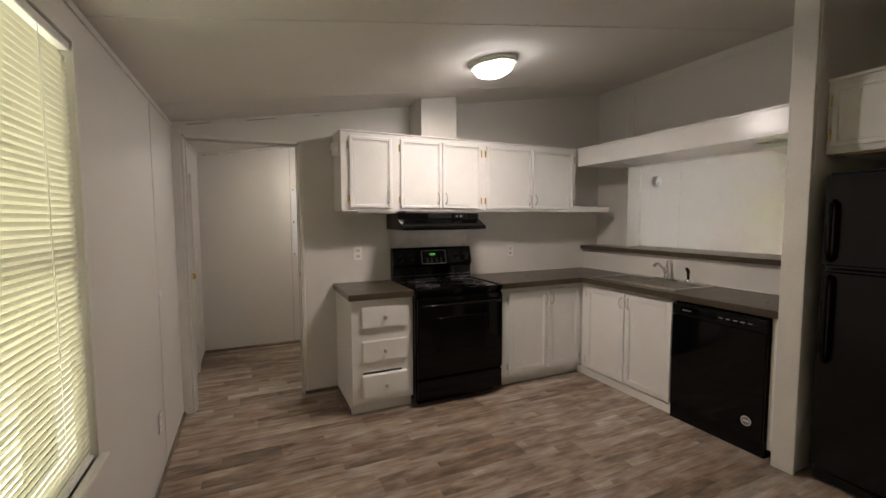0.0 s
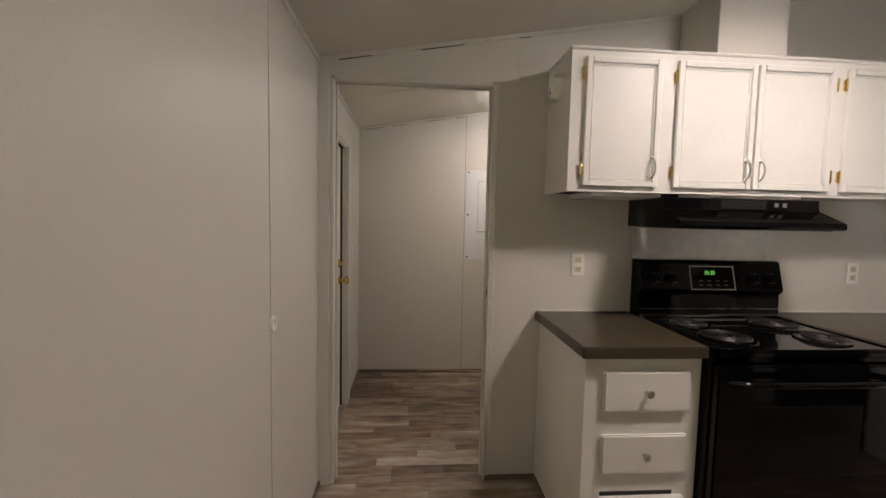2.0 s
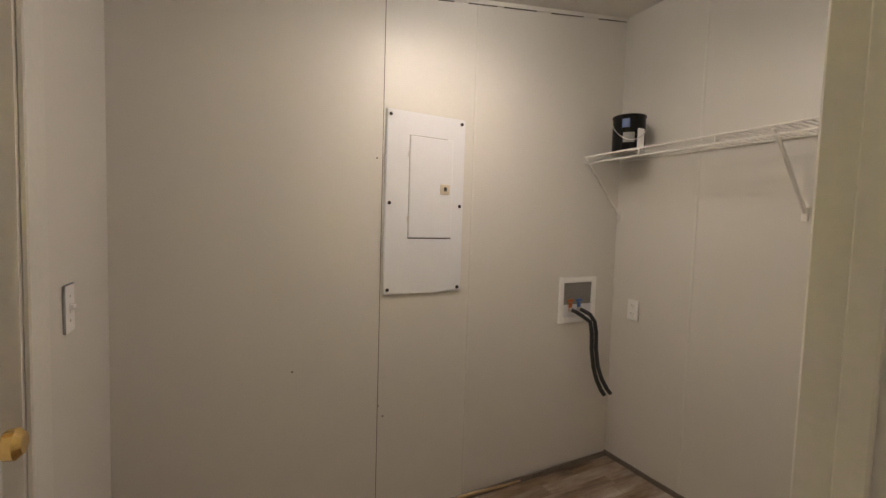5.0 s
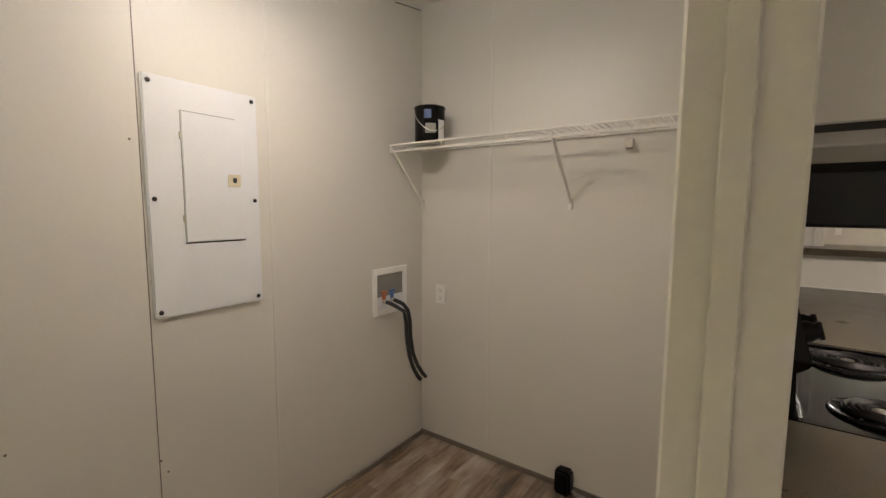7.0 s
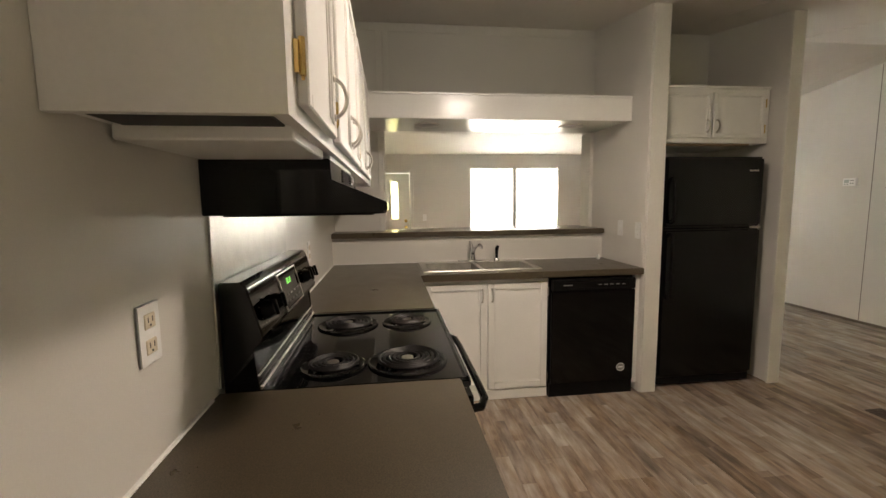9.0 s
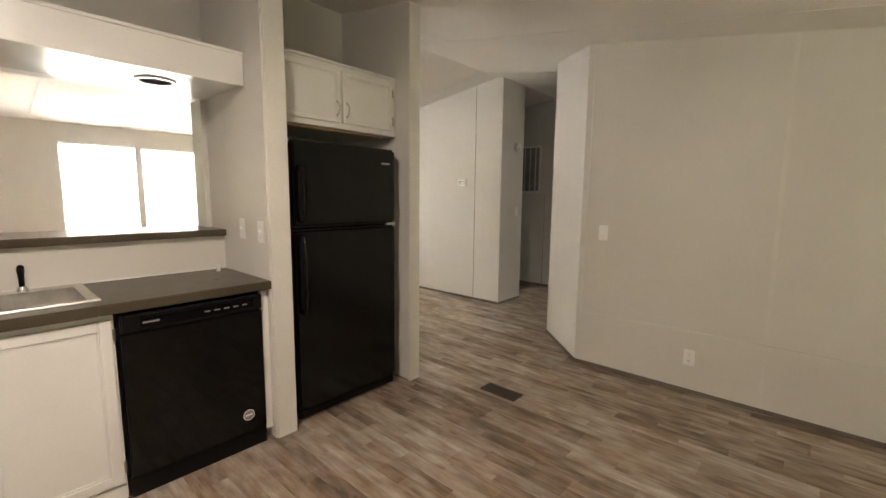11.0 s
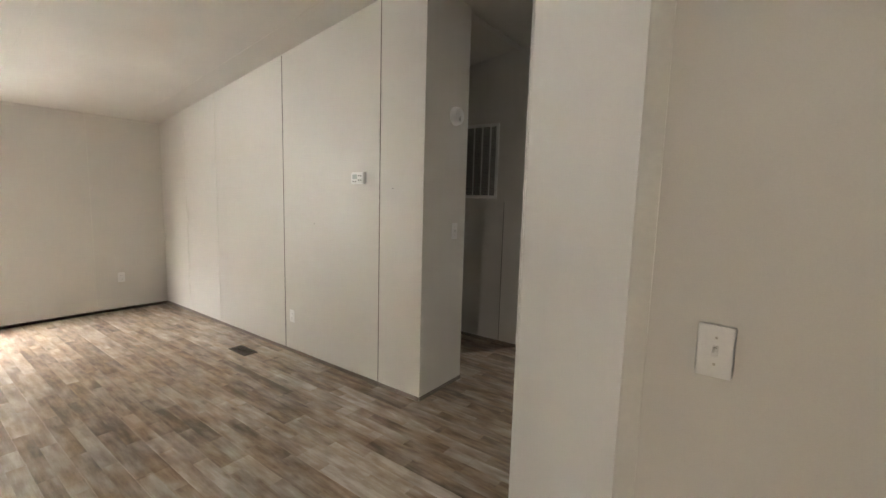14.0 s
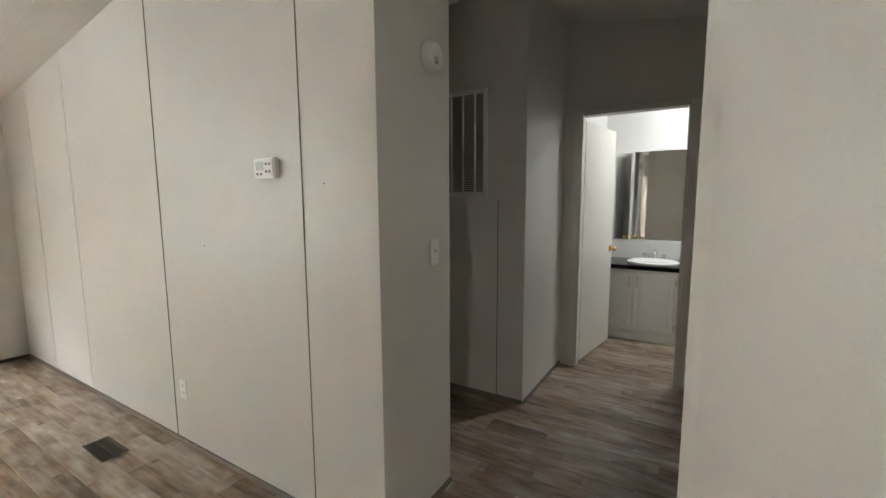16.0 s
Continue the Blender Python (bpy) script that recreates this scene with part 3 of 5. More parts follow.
# ---------------------------------------------------------------- windows and outer doors
def window_with_blind(name, x, y0, y1, z0, z1, inward, blind_name, label, slat=0.026, tilt=72, outer=0.09):
    """A window in an x wall: frame, panes, and a closed mini blind on the room side. inward: +1 if the room lies towards +x."""
    fr = Shape()
    xo = x - inward * outer
    for a, b, c, e2 in ((y0, y0 + 0.04, z0, z1), (y1 - 0.04, y1, z0, z1), (y0, y1, z0, z0 + 0.04), (y0, y1, z1 - 0.04, z1)):
        fr.box(xo, a, c, xo + inward * 0.05, b, e2, 0.003)
    ym = (y0 + y1) / 2
    fr.box(xo, ym - 0.03, z0, xo + inward * 0.05, ym + 0.03, z1, 0.003)
    zm = (z0 + z1) / 2
    fr.box(xo + inward * 0.005, y0, zm - 0.02, xo + inward * 0.04, y1, zm + 0.02, 0.003)
    win = tagged(fr.done(name, M_PLATE), label, "window", kind="structure")
    g = Shape().box(xo + inward * 0.02, y0 + 0.03, z0 + 0.03, xo + inward * 0.024, y1 - 0.03, z1 - 0.03).done("pane", M_GLASS, win)
    g.visible_shadow = False
    halves = [(y0 + 0.005, y1 - 0.005)] if blind_name == "window_blind" else [(y0 + 0.01, ym - 0.04), (ym + 0.05, y1 - 0.01)]
    for a, b in halves:
        bl = thing(blind_name, (x - inward * 0.02, (a + b) / 2, z0), "cream vinyl mini blind lowered with closed slats", "blind", "window blinds")
        xc = x - inward * 0.018
        n = int((z1 - z0 - 0.05) / (slat * 0.80))
        s2 = Shape()
        ca, sa = (1 if blind_name == "window_blind" else -1) * math.cos(radians(tilt)) * slat / 2, math.sin(radians(tilt)) * slat / 2
        for i in range(n):
            z = z0 + 0.02 + i * slat * 0.80
            pr = [(xc - inward * ca, z - sa), (xc + inward * 0.0015, z + 0.0015), (xc + inward * ca, z + sa)]
            prof2 = pr + [(px, pz - 0.0008) for px, pz in reversed(pr)]
            s2.prism(prof2, 1, a, b)
        tagged(s2.done("slats", M_BLIND if blind_name == "window_blind" else M_BLIND_WHITE, bl), kind="stuff")
        Shape().box(xc - 0.016, a, z1 - 0.03, xc + 0.016, b, z1 - 0.002, 0.003).done("head_rail", M_PLATE, bl)
        Shape().box(xc - 0.012, a, z0 + 0.001, xc + 0.012, b, z0 + 0.014, 0.003).done("bottom_rail", M_PLATE, bl)
        for f in (0.12, 0.5, 0.88):
            y = a + f * (b - a)
            Shape().tube([(xc + inward * 0.014, y, z0 + 0.01), (xc + inward * 0.014, y, z1 - 0.02)], 0.0012, 5).done("cord", M_PLATE, bl)
    return win


window_1 = window_with_blind("window_1", WEST, *WIN_W, 1, "window_blind", "white framed kitchen window behind a mini blind")
mullion = tagged(Shape().box(EAST - 0.006, 0.345, WIN_E[2], EAST + 0.05, 0.425, WIN_E[3], 0.003).done("trim_mullion", M_TRIM), "white post between living room windows", "trim", kind="structure")
window_2 = window_with_blind("window_2", EAST, *WIN_E, -1, "living_room_blind", "bright double living room window", outer=0.12)
s = Shape()
s.box(WEST - 0.05, WIN_W[0] - 0.02, WIN_W[2] - 0.02, WEST + 0.03, WIN_W[1] + 0.03, WIN_W[2], 0.004)
for y in (WIN_W[0] - 0.03, WIN_W[1]):
    s.box(WEST, y, WIN_W[2], WEST + 0.006, y + 0.03, WIN_W[3] + 0.03, 0.002)
s.box(WEST, WIN_W[0], WIN_W[3], WEST + 0.006, WIN_W[1], WIN_W[3] + 0.03, 0.002)
tagged(s.done("trim_window", M_TRIM), "white window sill and thin casing", "trim", kind="structure")
s = Shape()
for a, b, c, e2 in ((6.8, 6.84, 0.7, 2.0), (7.76, 7.8, 0.7, 2.0), (6.8, 7.8, 0.7, 0.74), (6.8, 7.8, 1.96, 2.0), (6.8, 7.8, 1.33, 1.37)):
    s.box(a, 6.02, c, b, 6.07, e2, 0.003)
window_3 = tagged(s.done("window_3", M_PLATE), "white framed window in the far room", "window", kind="structure")
g = Shape().box(6.82, 6.04, 0.72, 7.78, 6.044, 1.98).done("pane", M_GLASS, window_3)
g.visible_shadow = False


def outer_door(name, frame_m, w, h, lite, knob_u, label, deadbolt=True):
    """A slab door with a narrow glass lite. lite: (u0, u1, v0, v1)."""
    s = Shape(frame_m)
    u0, u1, v0, v1 = lite
    for a in ((0, 0.012, u0, h), (u1, 0.012, w, h), (u0, 0.012, u1, v0), (u0, v1, u1, h)):
        s.box(a[0], a[1], -0.04, a[2], a[3], 0.0, 0.0)
    door = tagged(s.done(name, M_DOOR), label, "door", kind="structure")
    s = Shape(frame_m)
    for a in ((u0 - 0.02, v0 - 0.02, u0 + 0.004, v1 + 0.02), (u1 - 0.004, v0 - 0.02, u1 + 0.02, v1 + 0.02),
              (u0, v0 - 0.02, u1, v0 + 0.004), (u0, v1 - 0.004, u1, v1 + 0.02)):
        s.box(a[0], a[1], -0.002, a[2], a[3], 0.008, 0.002)
    s.done("lite_frame", M_IVORY if name == "door_1" else M_DOOR, door)
    p = Shape(frame_m).box(u0, v0, -0.024, u1, v1, -0.018).done("pane", M_FROST, door)
    s = Shape(frame_m)
    s.lathe([(0.032, 0), (0.032, 0.006), (0.014, 0.012), (0.012, 0.035), (0.026, 0.045), (0.028, 0.060), (0.018, 0.070)], (knob_u, 0.945, 0), 2, 20)
    s.done("knob", M_BRASS, door, smooth=40)
    if deadbolt:
        s = Shape(frame_m)
        s.lathe([(0.03, 0), (0.028, 0.010), (0.012, 0.014), (0.010, 0.02)], (knob_u, 1.065, 0), 2, 20).box(knob_u - 0.018, 1.058, 0.018, knob_u + 0.018, 1.072, 0.026, 0.002)
        s.done("deadbolt", M_BRASS, door, smooth=40)
    return door


# utility room's outer door stands back in its frame
fm = facing((WEST - 0.045, 3.31, 0), "+x")
door_1 = outer_door("door_1", fm, 0.80, 1.885, (0.495, 0.595, 1.16, 1.75), 0.745, "white slab back door with narrow glass")
s = Shape()
s.box(WEST - 0.09, 4.125, 0, WEST - 0.0, 4.14, 1.90).box(WEST - 0.09, 3.295, 0, WEST, 3.31, 1.90).box(WEST - 0.09, 3.31, 1.885, WEST, 4.125, 1.90)
s.box(WEST, 4.135, 0, WEST + 0.012, 4.235, 1.893, 0.003).box(WEST, 3.30, 1.895, WEST + 0.012, 4.24, 1.99, 0.003)
s.box(WEST - 0.06, 4.112, 0, WEST - 0.03, 4.126, 1.885)
trim_door = tagged(s.done("trim_door", M_TRIM), "white casing around the back door", "trim", kind="structure")
Shape().box(WEST - 0.058, 4.1115, 0.012, WEST - 0.030, 4.114, 1.885).done("gasket", M_DARK, trim_door)
Shape().box(WEST - 0.05, 3.31, 1.879, WEST - 0.02, 4.112, 1.884).done("gasket", M_DARK, trim_door)
back = tagged(Shape().box(WEST - 0.09, 3.31, -0.006, WEST, 4.125, 0.010, 0.003).done("threshold", M_NICKEL, trim_door))
fm = facing((EAST + 0.03, 3.11, 0), "-x")
door_2 = outer_door("door_2", fm, 0.74, 1.93, (0.40, 0.53, 1.10, 1.79), 0.66, "white front door with narrow bright glass")
# safety chain hanging from the head of the back door
chain = thing("door_chain", (WEST - 0.02, 3.63, 1.88), "dull brass safety chain hanging on the back door", "chain")
curve = [Vector((WEST - 0.020 - 0.018 * k / 12, 3.665 - 0.020 * (k / 12) - 0.085 * (k / 12) ** 4, 1.872 - 0.255 * k / 12)) for k in range(13)]
for k in range(12):
    a, b = curve[k], curve[k + 1]
    d = (b - a).normalized()
    side = Vector((1, 0, 0)) if k % 2 else d.cross(Vector((1, 0, 0))).normalized()
    c, half = (a + b) / 2, (b - a).length * 0.66
    Shape().tube([c + d * half * math.cos(q) + side * 0.0075 * math.sin(q) for q in (2 * math.pi * i / 10 for i in range(10))], 0.0019, 5, close=True).done("link", M_COIL, chain)
Shape().lathe([(0.006, 0.0), (0.006, 0.006), (0.003, 0.009)], (WEST - 0.046, 3.562, 1.612), 0, 10).done("screw", M_COIL, chain)
window_light("back_door_light", (WEST - 0.16, 3.84, 1.46), (3, 3.84, 1.46), 0.16, 0.6, 4.5, (1.0, 0.95, 0.50))
window_light("front_door_light", (EAST + 0.2, 2.645, 1.45), (3, 2.645, 1.45), 0.15, 0.7, 12, (1.0, 0.99, 0.95))
s = Shape()
s.box(EAST - 0.012, 3.11, 0, EAST, 3.145, 1.98, 0.002).box(EAST - 0.012, 2.30, 0, EAST, 2.365, 2.0, 0.002).box(EAST - 0.012, 2.367, 1.94, EAST, 3.108, 2.0, 0.002)
tagged(s.done("trim_front_door", M_TRIM), "white casing around the front door", "trim", kind="structure")


# ---------------------------------------------------------------- cabinets
def pull(name, m, u, v, length, parent, upright=True):
    """An arched bar pull."""
    s = Shape(m)
    pts = []
    for i in range(9):
        a = i / 8
        q = (a - 0.5) * length
        o = 0.004 + 0.024 * math.sin(math.pi * a) ** 0.6
        pts.append((u, v + q, o) if upright else (u + q, v, o))
    s.tube(pts, 0.0045, 8)
    for q in (-length / 2, length / 2):
        c = (u, v + q, 0) if upright else (u + q, v, 0)
        s.lathe([(0.008, 0), (0.008, 0.003), (0.005, 0.005)], c, 2, 10)
    return s.done(name, M_NICKEL, parent, smooth=50)


def cab_door(m, u0, u1, v0, v1, parent, hinge="l", handle="low", t=0.019):
    """A framed cabinet door with a sunk panel, brass hinges and an arched pull."""
    st = 0.026 if handle == "low" else 0.045
    s = Shape(m)
    s.box(u0, v0, 0, u0 + st, v1, t, 0.003).box(u1 - st, v0, 0, u1, v1, t, 0.003)
    s.box(u0 + st, v0, 0, u1 - st, v0 + st, t, 0.003).box(u0 + st, v1 - st, 0, u1 - st, v1, t, 0.003)
    s.box(u0 + st - 0.004, v0 + st - 0.004, 0, u1 - st + 0.004, v1 - st + 0.004, t - 0.010)
    i = st + 0.004
    for a in ((u0 + i, v0 + i, u0 + i + 0.006, v1 - i), (u1 - i - 0.006, v0 + i, u1 - i, v1 - i), (u0 + i, v0 + i, u1 - i, v0 + i + 0.006), (u0 + i, v1 - i - 0.006, u1 - i, v1 - i)):
        s.box(a[0], a[1], t - 0.011, a[2], a[3], t - 0.006, 0.001)
    door = s.done("door", M_CAB, parent)
    hu = u0 - 0.008 if hinge == "l" else u1 + 0.008
    for v in (v0 + 0.07, v1 - 0.07):
        s = Shape(m)
        s.tube([(hu, v - 0.028, 0.012), (hu, v + 0.028, 0.012)], 0.005, 8)
        s.box(hu - 0.006, v - 0.024, 0, hu + 0.006, v + 0.024, 0.008, 0.001)
        s.tube([(hu, v - 0.034, 0.012), (hu, v - 0.029, 0.012)], 0.003, 6)
        s.done("hinge", M_BRASS if handle == "low" else M_NICKEL, door)
    u = u1 - 0.030 if hinge == "l" else u0 + 0.030
    v = v0 + 0.085 if handle == "low" else v1 - 0.085
    mm = m @ Matrix.Translation((0, 0, t))
    pull("handle", mm, u, v, 0.085, door)
    return door


# upper cabinets over the range
UZ0, UZ1, UY = 1.53, 2.14, 2.885
m = facing((0, UY, 0), "-y")
upper = thing("upper_cabinet", (1.93, 3.19, UZ0), "white painted upper cabinet row with five doors", "cabinet")
s = Shape()
s.box(0.772, UY, UZ0, 0.79, 3.198, UZ1).box(0.79, UY + 0.02, UZ0 + 0.008, 3.09, 3.198, UZ0 + 0.022).box(0.79, UY, UZ1 - 0.02, 3.09, 3.198, UZ1)
s.box(3.07, UY, UZ0, 3.09, 3.198, UZ1).box(0.79, 3.185, UZ0 + 0.02, 3.07, 3.197, UZ1 - 0.02)
s.box(0.79, UY, UZ0, 3.07, UY + 0.019, UZ0 + 0.035).box(0.79, UY, UZ1 - 0.05, 3.07, UY + 0.019, UZ1 - 0.02)
for a, b in ((0.79, 0.845), (1.165, 1.26), (1.605, 1.64), (1.99, 2.07), (2.545, 2.575), (3.04, 3.07)):
    s.box(a, UY, UZ0 + 0.035, b, UY + 0.019, UZ1 - 0.05)
s.done("body", M_CAB, upper)
Shape().box(0.765, UY - 0.008, UZ1, 3.10, 3.198, UZ1 + 0.016, 0.005).done("top_moulding", M_CAB, upper)
for u0, u1, h in ((0.835, 1.178, "l"), (1.252, 1.618, "l"), (1.627, 2.0, "r"), (2.059, 2.555, "l"), (2.562, 3.05, "r")):
    cab_door(m, u0, u1, UZ0 + 0.025, UZ1 - 0.03, upper, h)
# flat dark sheet standing in for the shade between side panel and batten
Shape().box(0.80, 2.92, UZ0 + 0.004, 0.90, 3.17, UZ0 + 0.0078).done("underside_shade", M_DARK, upper)
Shape().box(0.90, 2.906, UZ0 - 0.018, 1.222, 3.19, UZ0 + 0.008, 0.003).done("hood_batten", M_CAB, upper)

shelf = thing("corner_shelf", (3.35, 3.19, 1.53), "white open corner shelf beside the upper cabinets", "shelf")
Shape().box(3.09, 2.90, 1.532, 3.56, 3.198, 1.55, 0.003).box(3.09, 2.89, 1.53, 3.555, 2.905, 1.585, 0.003).done("board", M_CAB, shelf)
Shape().box(3.095, 2.908, 1.57, 3.56, 3.196, 1.583, 0.002).done("top_board", M_CAB, shelf)

duct = thing("vent_chase", (1.615, 3.05, UZ1 + 0.016), "white boxed vent chase above the upper cabinets", "vent chase")
s = Shape()
x0, x1 = 1.45, 1.78
s.prism([(x0, UZ1 + 0.016), (x1, UZ1 + 0.016), (x1, ceil_z(x1) - 0.001), (x0, ceil_z(x0) - 0.001)], 1, 2.91, 3.198, 0.002)
s.done("chase", M_WALL, duct)

# soffit beam over the sink
beam = thing("soffit", (3.40, 1.92, 1.978), "white boxed soffit with recessed lamps over the sink", "soffit")
Shape().box(3.11, 0.97, 1.978, 3.13, 2.88, 2.152, 0.003).done("front_board", M_GLOSSW, beam)
Shape().box(3.104, 0.97, 2.138, 3.112, 2.88, 2.155, 0.002).done("top_moulding", M_GLOSSW, beam)
Shape().box(3.13, 0.97, 1.988, 3.698, 2.88, 1.996).done("underside", M_GLOSSW, beam)
Shape().box(3.13, 0.97, 2.137, 3.688, 2.88, 2.15).done("top_board", M_CAB, beam)
for y in (2.45, 1.31):
    s = Shape()
    s.lathe([(0.095, 1.981), (0.095, 1.988), (0.075, 1.9879), (0.075, 1.981)], (3.40, y, 0), 2, 28)
    s.done("lamp_ring", M_NICKEL, beam)
    Shape().lathe([(0.074, 1.9835), (0.074, 1.987)], (3.40, y, 0), 2, 28).done("lamp_lens", M_LABELG, beam)


# base cabinets
CZ = 0.922
m = facing((0, 2.602, 0), "-y")
drawers = thing("drawer_cabinet", (0.985, 2.93, 0), "white drawer cabinet with three drawers beside the range", "cabinet")
s = Shape()
s.box(0.77, 2.602, 0.088, 1.245, 3.198, 0.875, 0.002).box(0.77, 2.655, 0.0, 1.245, 3.198, 0.088)
s.done("body", M_CAB, drawers)
Shape().box(0.762, 2.66, 0, 0.772, 3.198, 0.03, 0.002).done("base_strip", M_BASE, drawers)
for v0, v1, o in ((0.658, 0.818, 0), (0.405, 0.565, 0), (0.140, 0.312, 0.02)):
    s = Shape(m)
    s.box(0.842, v0, 0, 1.190, v1, 0.019 + o, 0.006, 2)
    dr = s.done("drawer", M_CAB, drawers)
    s = Shape(m @ Matrix.Translation((0, 0, 0.019 + o)))
    s.lathe([(0.008, 0), (0.007, 0.012), (0.015, 0.018), (0.016, 0.024), (0.010, 0.029)], (1.016, (v0 + v1) / 2, 0), 2, 18)
    s.done("knob", M_NICKEL, dr, smooth=40)
Shape(m).box(0.850, 0.305, -0.01, 1.150, 0.326, 0.002).done("gap", M_DARK, drawers)

base = thing("base_cabinet", (2.45, 2.93, 0), "white two-door base cabinet in the corner", "cabinet")
Shape().box(2.028, 2.602, 0.088, 3.495, 3.198, 0.875, 0.002).box(2.028, 2.70, 0, 3.495, 3.198, 0.088).done("body", M_CAB, base)
Shape().box(2.028, 2.655, 0.0, 2.965, 2.70, 0.087, 0.003).done("toe_board", M_CAB, base)
cab_door(m, 2.12, 2.535, 0.115, 0.835, base, "l", "high")
cab_door(m, 2.545, 2.90, 0.115, 0.835, base, "r", "high")
mx = facing((2.945, 0, 0), "-x")
sinkbase = thing("sink_cabinet", (3.2, 2.1, 0), "white two-door sink base cabinet", "cabinet")
Shape().box(2.945, 1.655, 0.07, 3.495, 2.600, 0.78, 0.002).box(2.98, 1.655, 0, 3.495, 2.66, 0.07).box(2.945, 1.655, 0.78, 2.965, 2.600, 0.875).done("body", M_CAB, sinkbase)
Shape().box(2.94, 1.655, 0.0, 2.98, 2.66, 0.072, 0.003).done("toe_board", M_CAB, sinkbase)
cab_door(mx, -2.53, -2.10, 0.085, 0.845, sinkbase, "l", "high")
cab_door(mx, -2.09, -1.665, 0.085, 0.845, sinkbase, "r", "high")
filler = thing("end_panel", (3.2, 0.99, 0), "white end panel beside the dishwasher", "panel")
Shape().box(2.935, 0.970, 0.06, 3.495, 1.012, 0.875, 0.002).done("panel", M_CAB, filler)

# counters
ctr = thing("countertop", (0.98, 2.9, 0.876), "dark taupe speckled laminate counter beside the range", "countertop", "kitchen counters")
Shape().box(0.745, 2.565, 0.876, 1.247, 3.199, CZ, 0.004, 2).done("slab", M_CTR, ctr)
ctr2 = thing("countertop", (3.2, 2.1, 0.876), "dark taupe speckled laminate corner counter with sink", "countertop", "kitchen counters")
s = Shape()
SX0, SX1, SY0, SY1 = 3.02, 3.44, 1.71, 2.50
s.box(2.027, 2.552, 0.876, 3.499, 3.199, CZ, 0.004, 2)
s.box(2.892, 0.964, 0.876, 3.499, SY0, CZ, 0.004, 2)
s.box(2.892, SY0, 0.876, SX0, 2.552, CZ).box(SX1, SY0, 0.876, 3.499, 2.552, CZ).box(SX0, SY1, 0.876, SX1, 2.552, CZ)
s.done("slab", M_CTR, ctr2)
Shape().box(0.77, 3.188, CZ, 1.2, 3.199, CZ + 0.006, 0.002).done("caulk_line", M_CAB, ctr)
Shape().box(2.03, 3.188, CZ, 3.49, 3.199, CZ + 0.006, 0.002).box(3.489, 1.0, CZ, 3.4995, 3.19, CZ + 0.008, 0.002).done("caulk_line", M_CAB, ctr2)
ledge = thing("bar_ledge", (3.66, 2.1, 1.13), "dark taupe laminate ledge in the kitchen pass-through", "ledge")
Shape().box(3.455, 0.97, 1.131, 3.95, 3.199, 1.172, 0.004, 2).done("slab", M_CTR, ledge)

# sink, tap and sprayer
sink = thing("kitchen_sink", (3.23, 2.1, CZ), "double bowl stainless steel kitchen sink", "sink")
s = Shape()
RX0, RX1, RY0, RY1 = 2.995, 3.47, 1.685, 2.525
ym = 2.105
bowls = [(3.035, 3.385, 1.725, ym - 0.015), (3.035, 3.385, ym + 0.015, 2.485)]
for a in ((RX0, RY0, 3.035, RY1), (3.385, RY0, RX1, RY1), (3.035, RY0, 3.385, 1.725), (3.035, ym - 0.015, 3.385, ym + 0.015), (3.035, 2.485, 3.385, RY1)):
    s.box(a[0], a[1], CZ + 0.0005, a[2], a[3], CZ + 0.007)
s.tube([(RX0, RY0, CZ + 0.004), (RX1, RY0, CZ + 0.004), (RX1, RY1, CZ + 0.004), (RX0, RY1, CZ + 0.004)], 0.006, 8, close=True)
for x0, x1, y0, y1 in bowls:
    t = 0.002
    zb = CZ - 0.13
    s.box(x0, y0, zb, x1, y1, zb + t)
    s.box(x0 - t, y0, zb, x0, y1, CZ + 0.004).box(x1, y0, zb, x1 + t, y1, CZ + 0.004).box(x0, y0 - t, zb, x1, y0, CZ + 0.004).box(x0, y1, zb, x1, y1 + t, CZ + 0.004)
s.done("bowls", M_STEEL, sink)
for y in (1.91, 2.3):
    Shape().lathe([(0.045, 0), (0.045, 0.004), (0.03, 0.004), (0.03, 0.002)], (3.21, y, CZ - 0.128), 2, 20).done("drain", M_CHROME, sink)
tap = thing("kitchen_tap", (3.43, 2.1, CZ + 0.007), "chrome single lever kitchen tap", "tap")
z = CZ + 0.007
s = Shape()
s.box(3.405, 1.98, z, 3.455, 2.22, z + 0.012, 0.005, 2)
s.done("deck_plate", M_CHROME, tap)
s = Shape()
s.lathe([(0.026, z + 0.012), (0.024, z + 0.05), (0.021, z + 0.085), (0.02, z + 0.10), (0.008, z + 0.115)], (3.43, 2.1, 0), 2, 18)
s.tube([(3.425, 2.1, z + 0.06), (3.38, 2.095, z + 0.10), (3.32, 2.085, z + 0.135), (3.27, 2.075, z + 0.148), (3.24, 2.07, z + 0.138), (3.235, 2.069, z + 0.12)],
       [0.016, 0.014, 0.012, 0.012, 0.013, 0.013], 12)
s.done("spout", M_CHROME, tap, smooth=50)
Shape().tube([(3.43, 2.1, z + 0.105), (3.44, 2.105, z + 0.135), (3.46, 2.115, z + 0.165)], [0.012, 0.009, 0.007], 10).done("lever", M_CHROME, tap, smooth=50)
spray = thing("sink_sprayer", (3.43, 1.90, CZ + 0.007), "black pull-out sink sprayer on a chrome base", "sprayer")
Shape().lathe([(0.024, z), (0.022, z + 0.012), (0.014, z + 0.025)], (3.43, 1.90, 0), 2, 16).done("collar", M_CHROME, spray, smooth=50)
Shape().tube([(3.43, 1.9, z + 0.02), (3.43, 1.9, z + 0.075), (3.425, 1.9, z + 0.10), (3.405, 1.9, z + 0.118)], [0.010, 0.012, 0.015, 0.013], 12).done("head", M_BLACKP, spray, smooth=50)
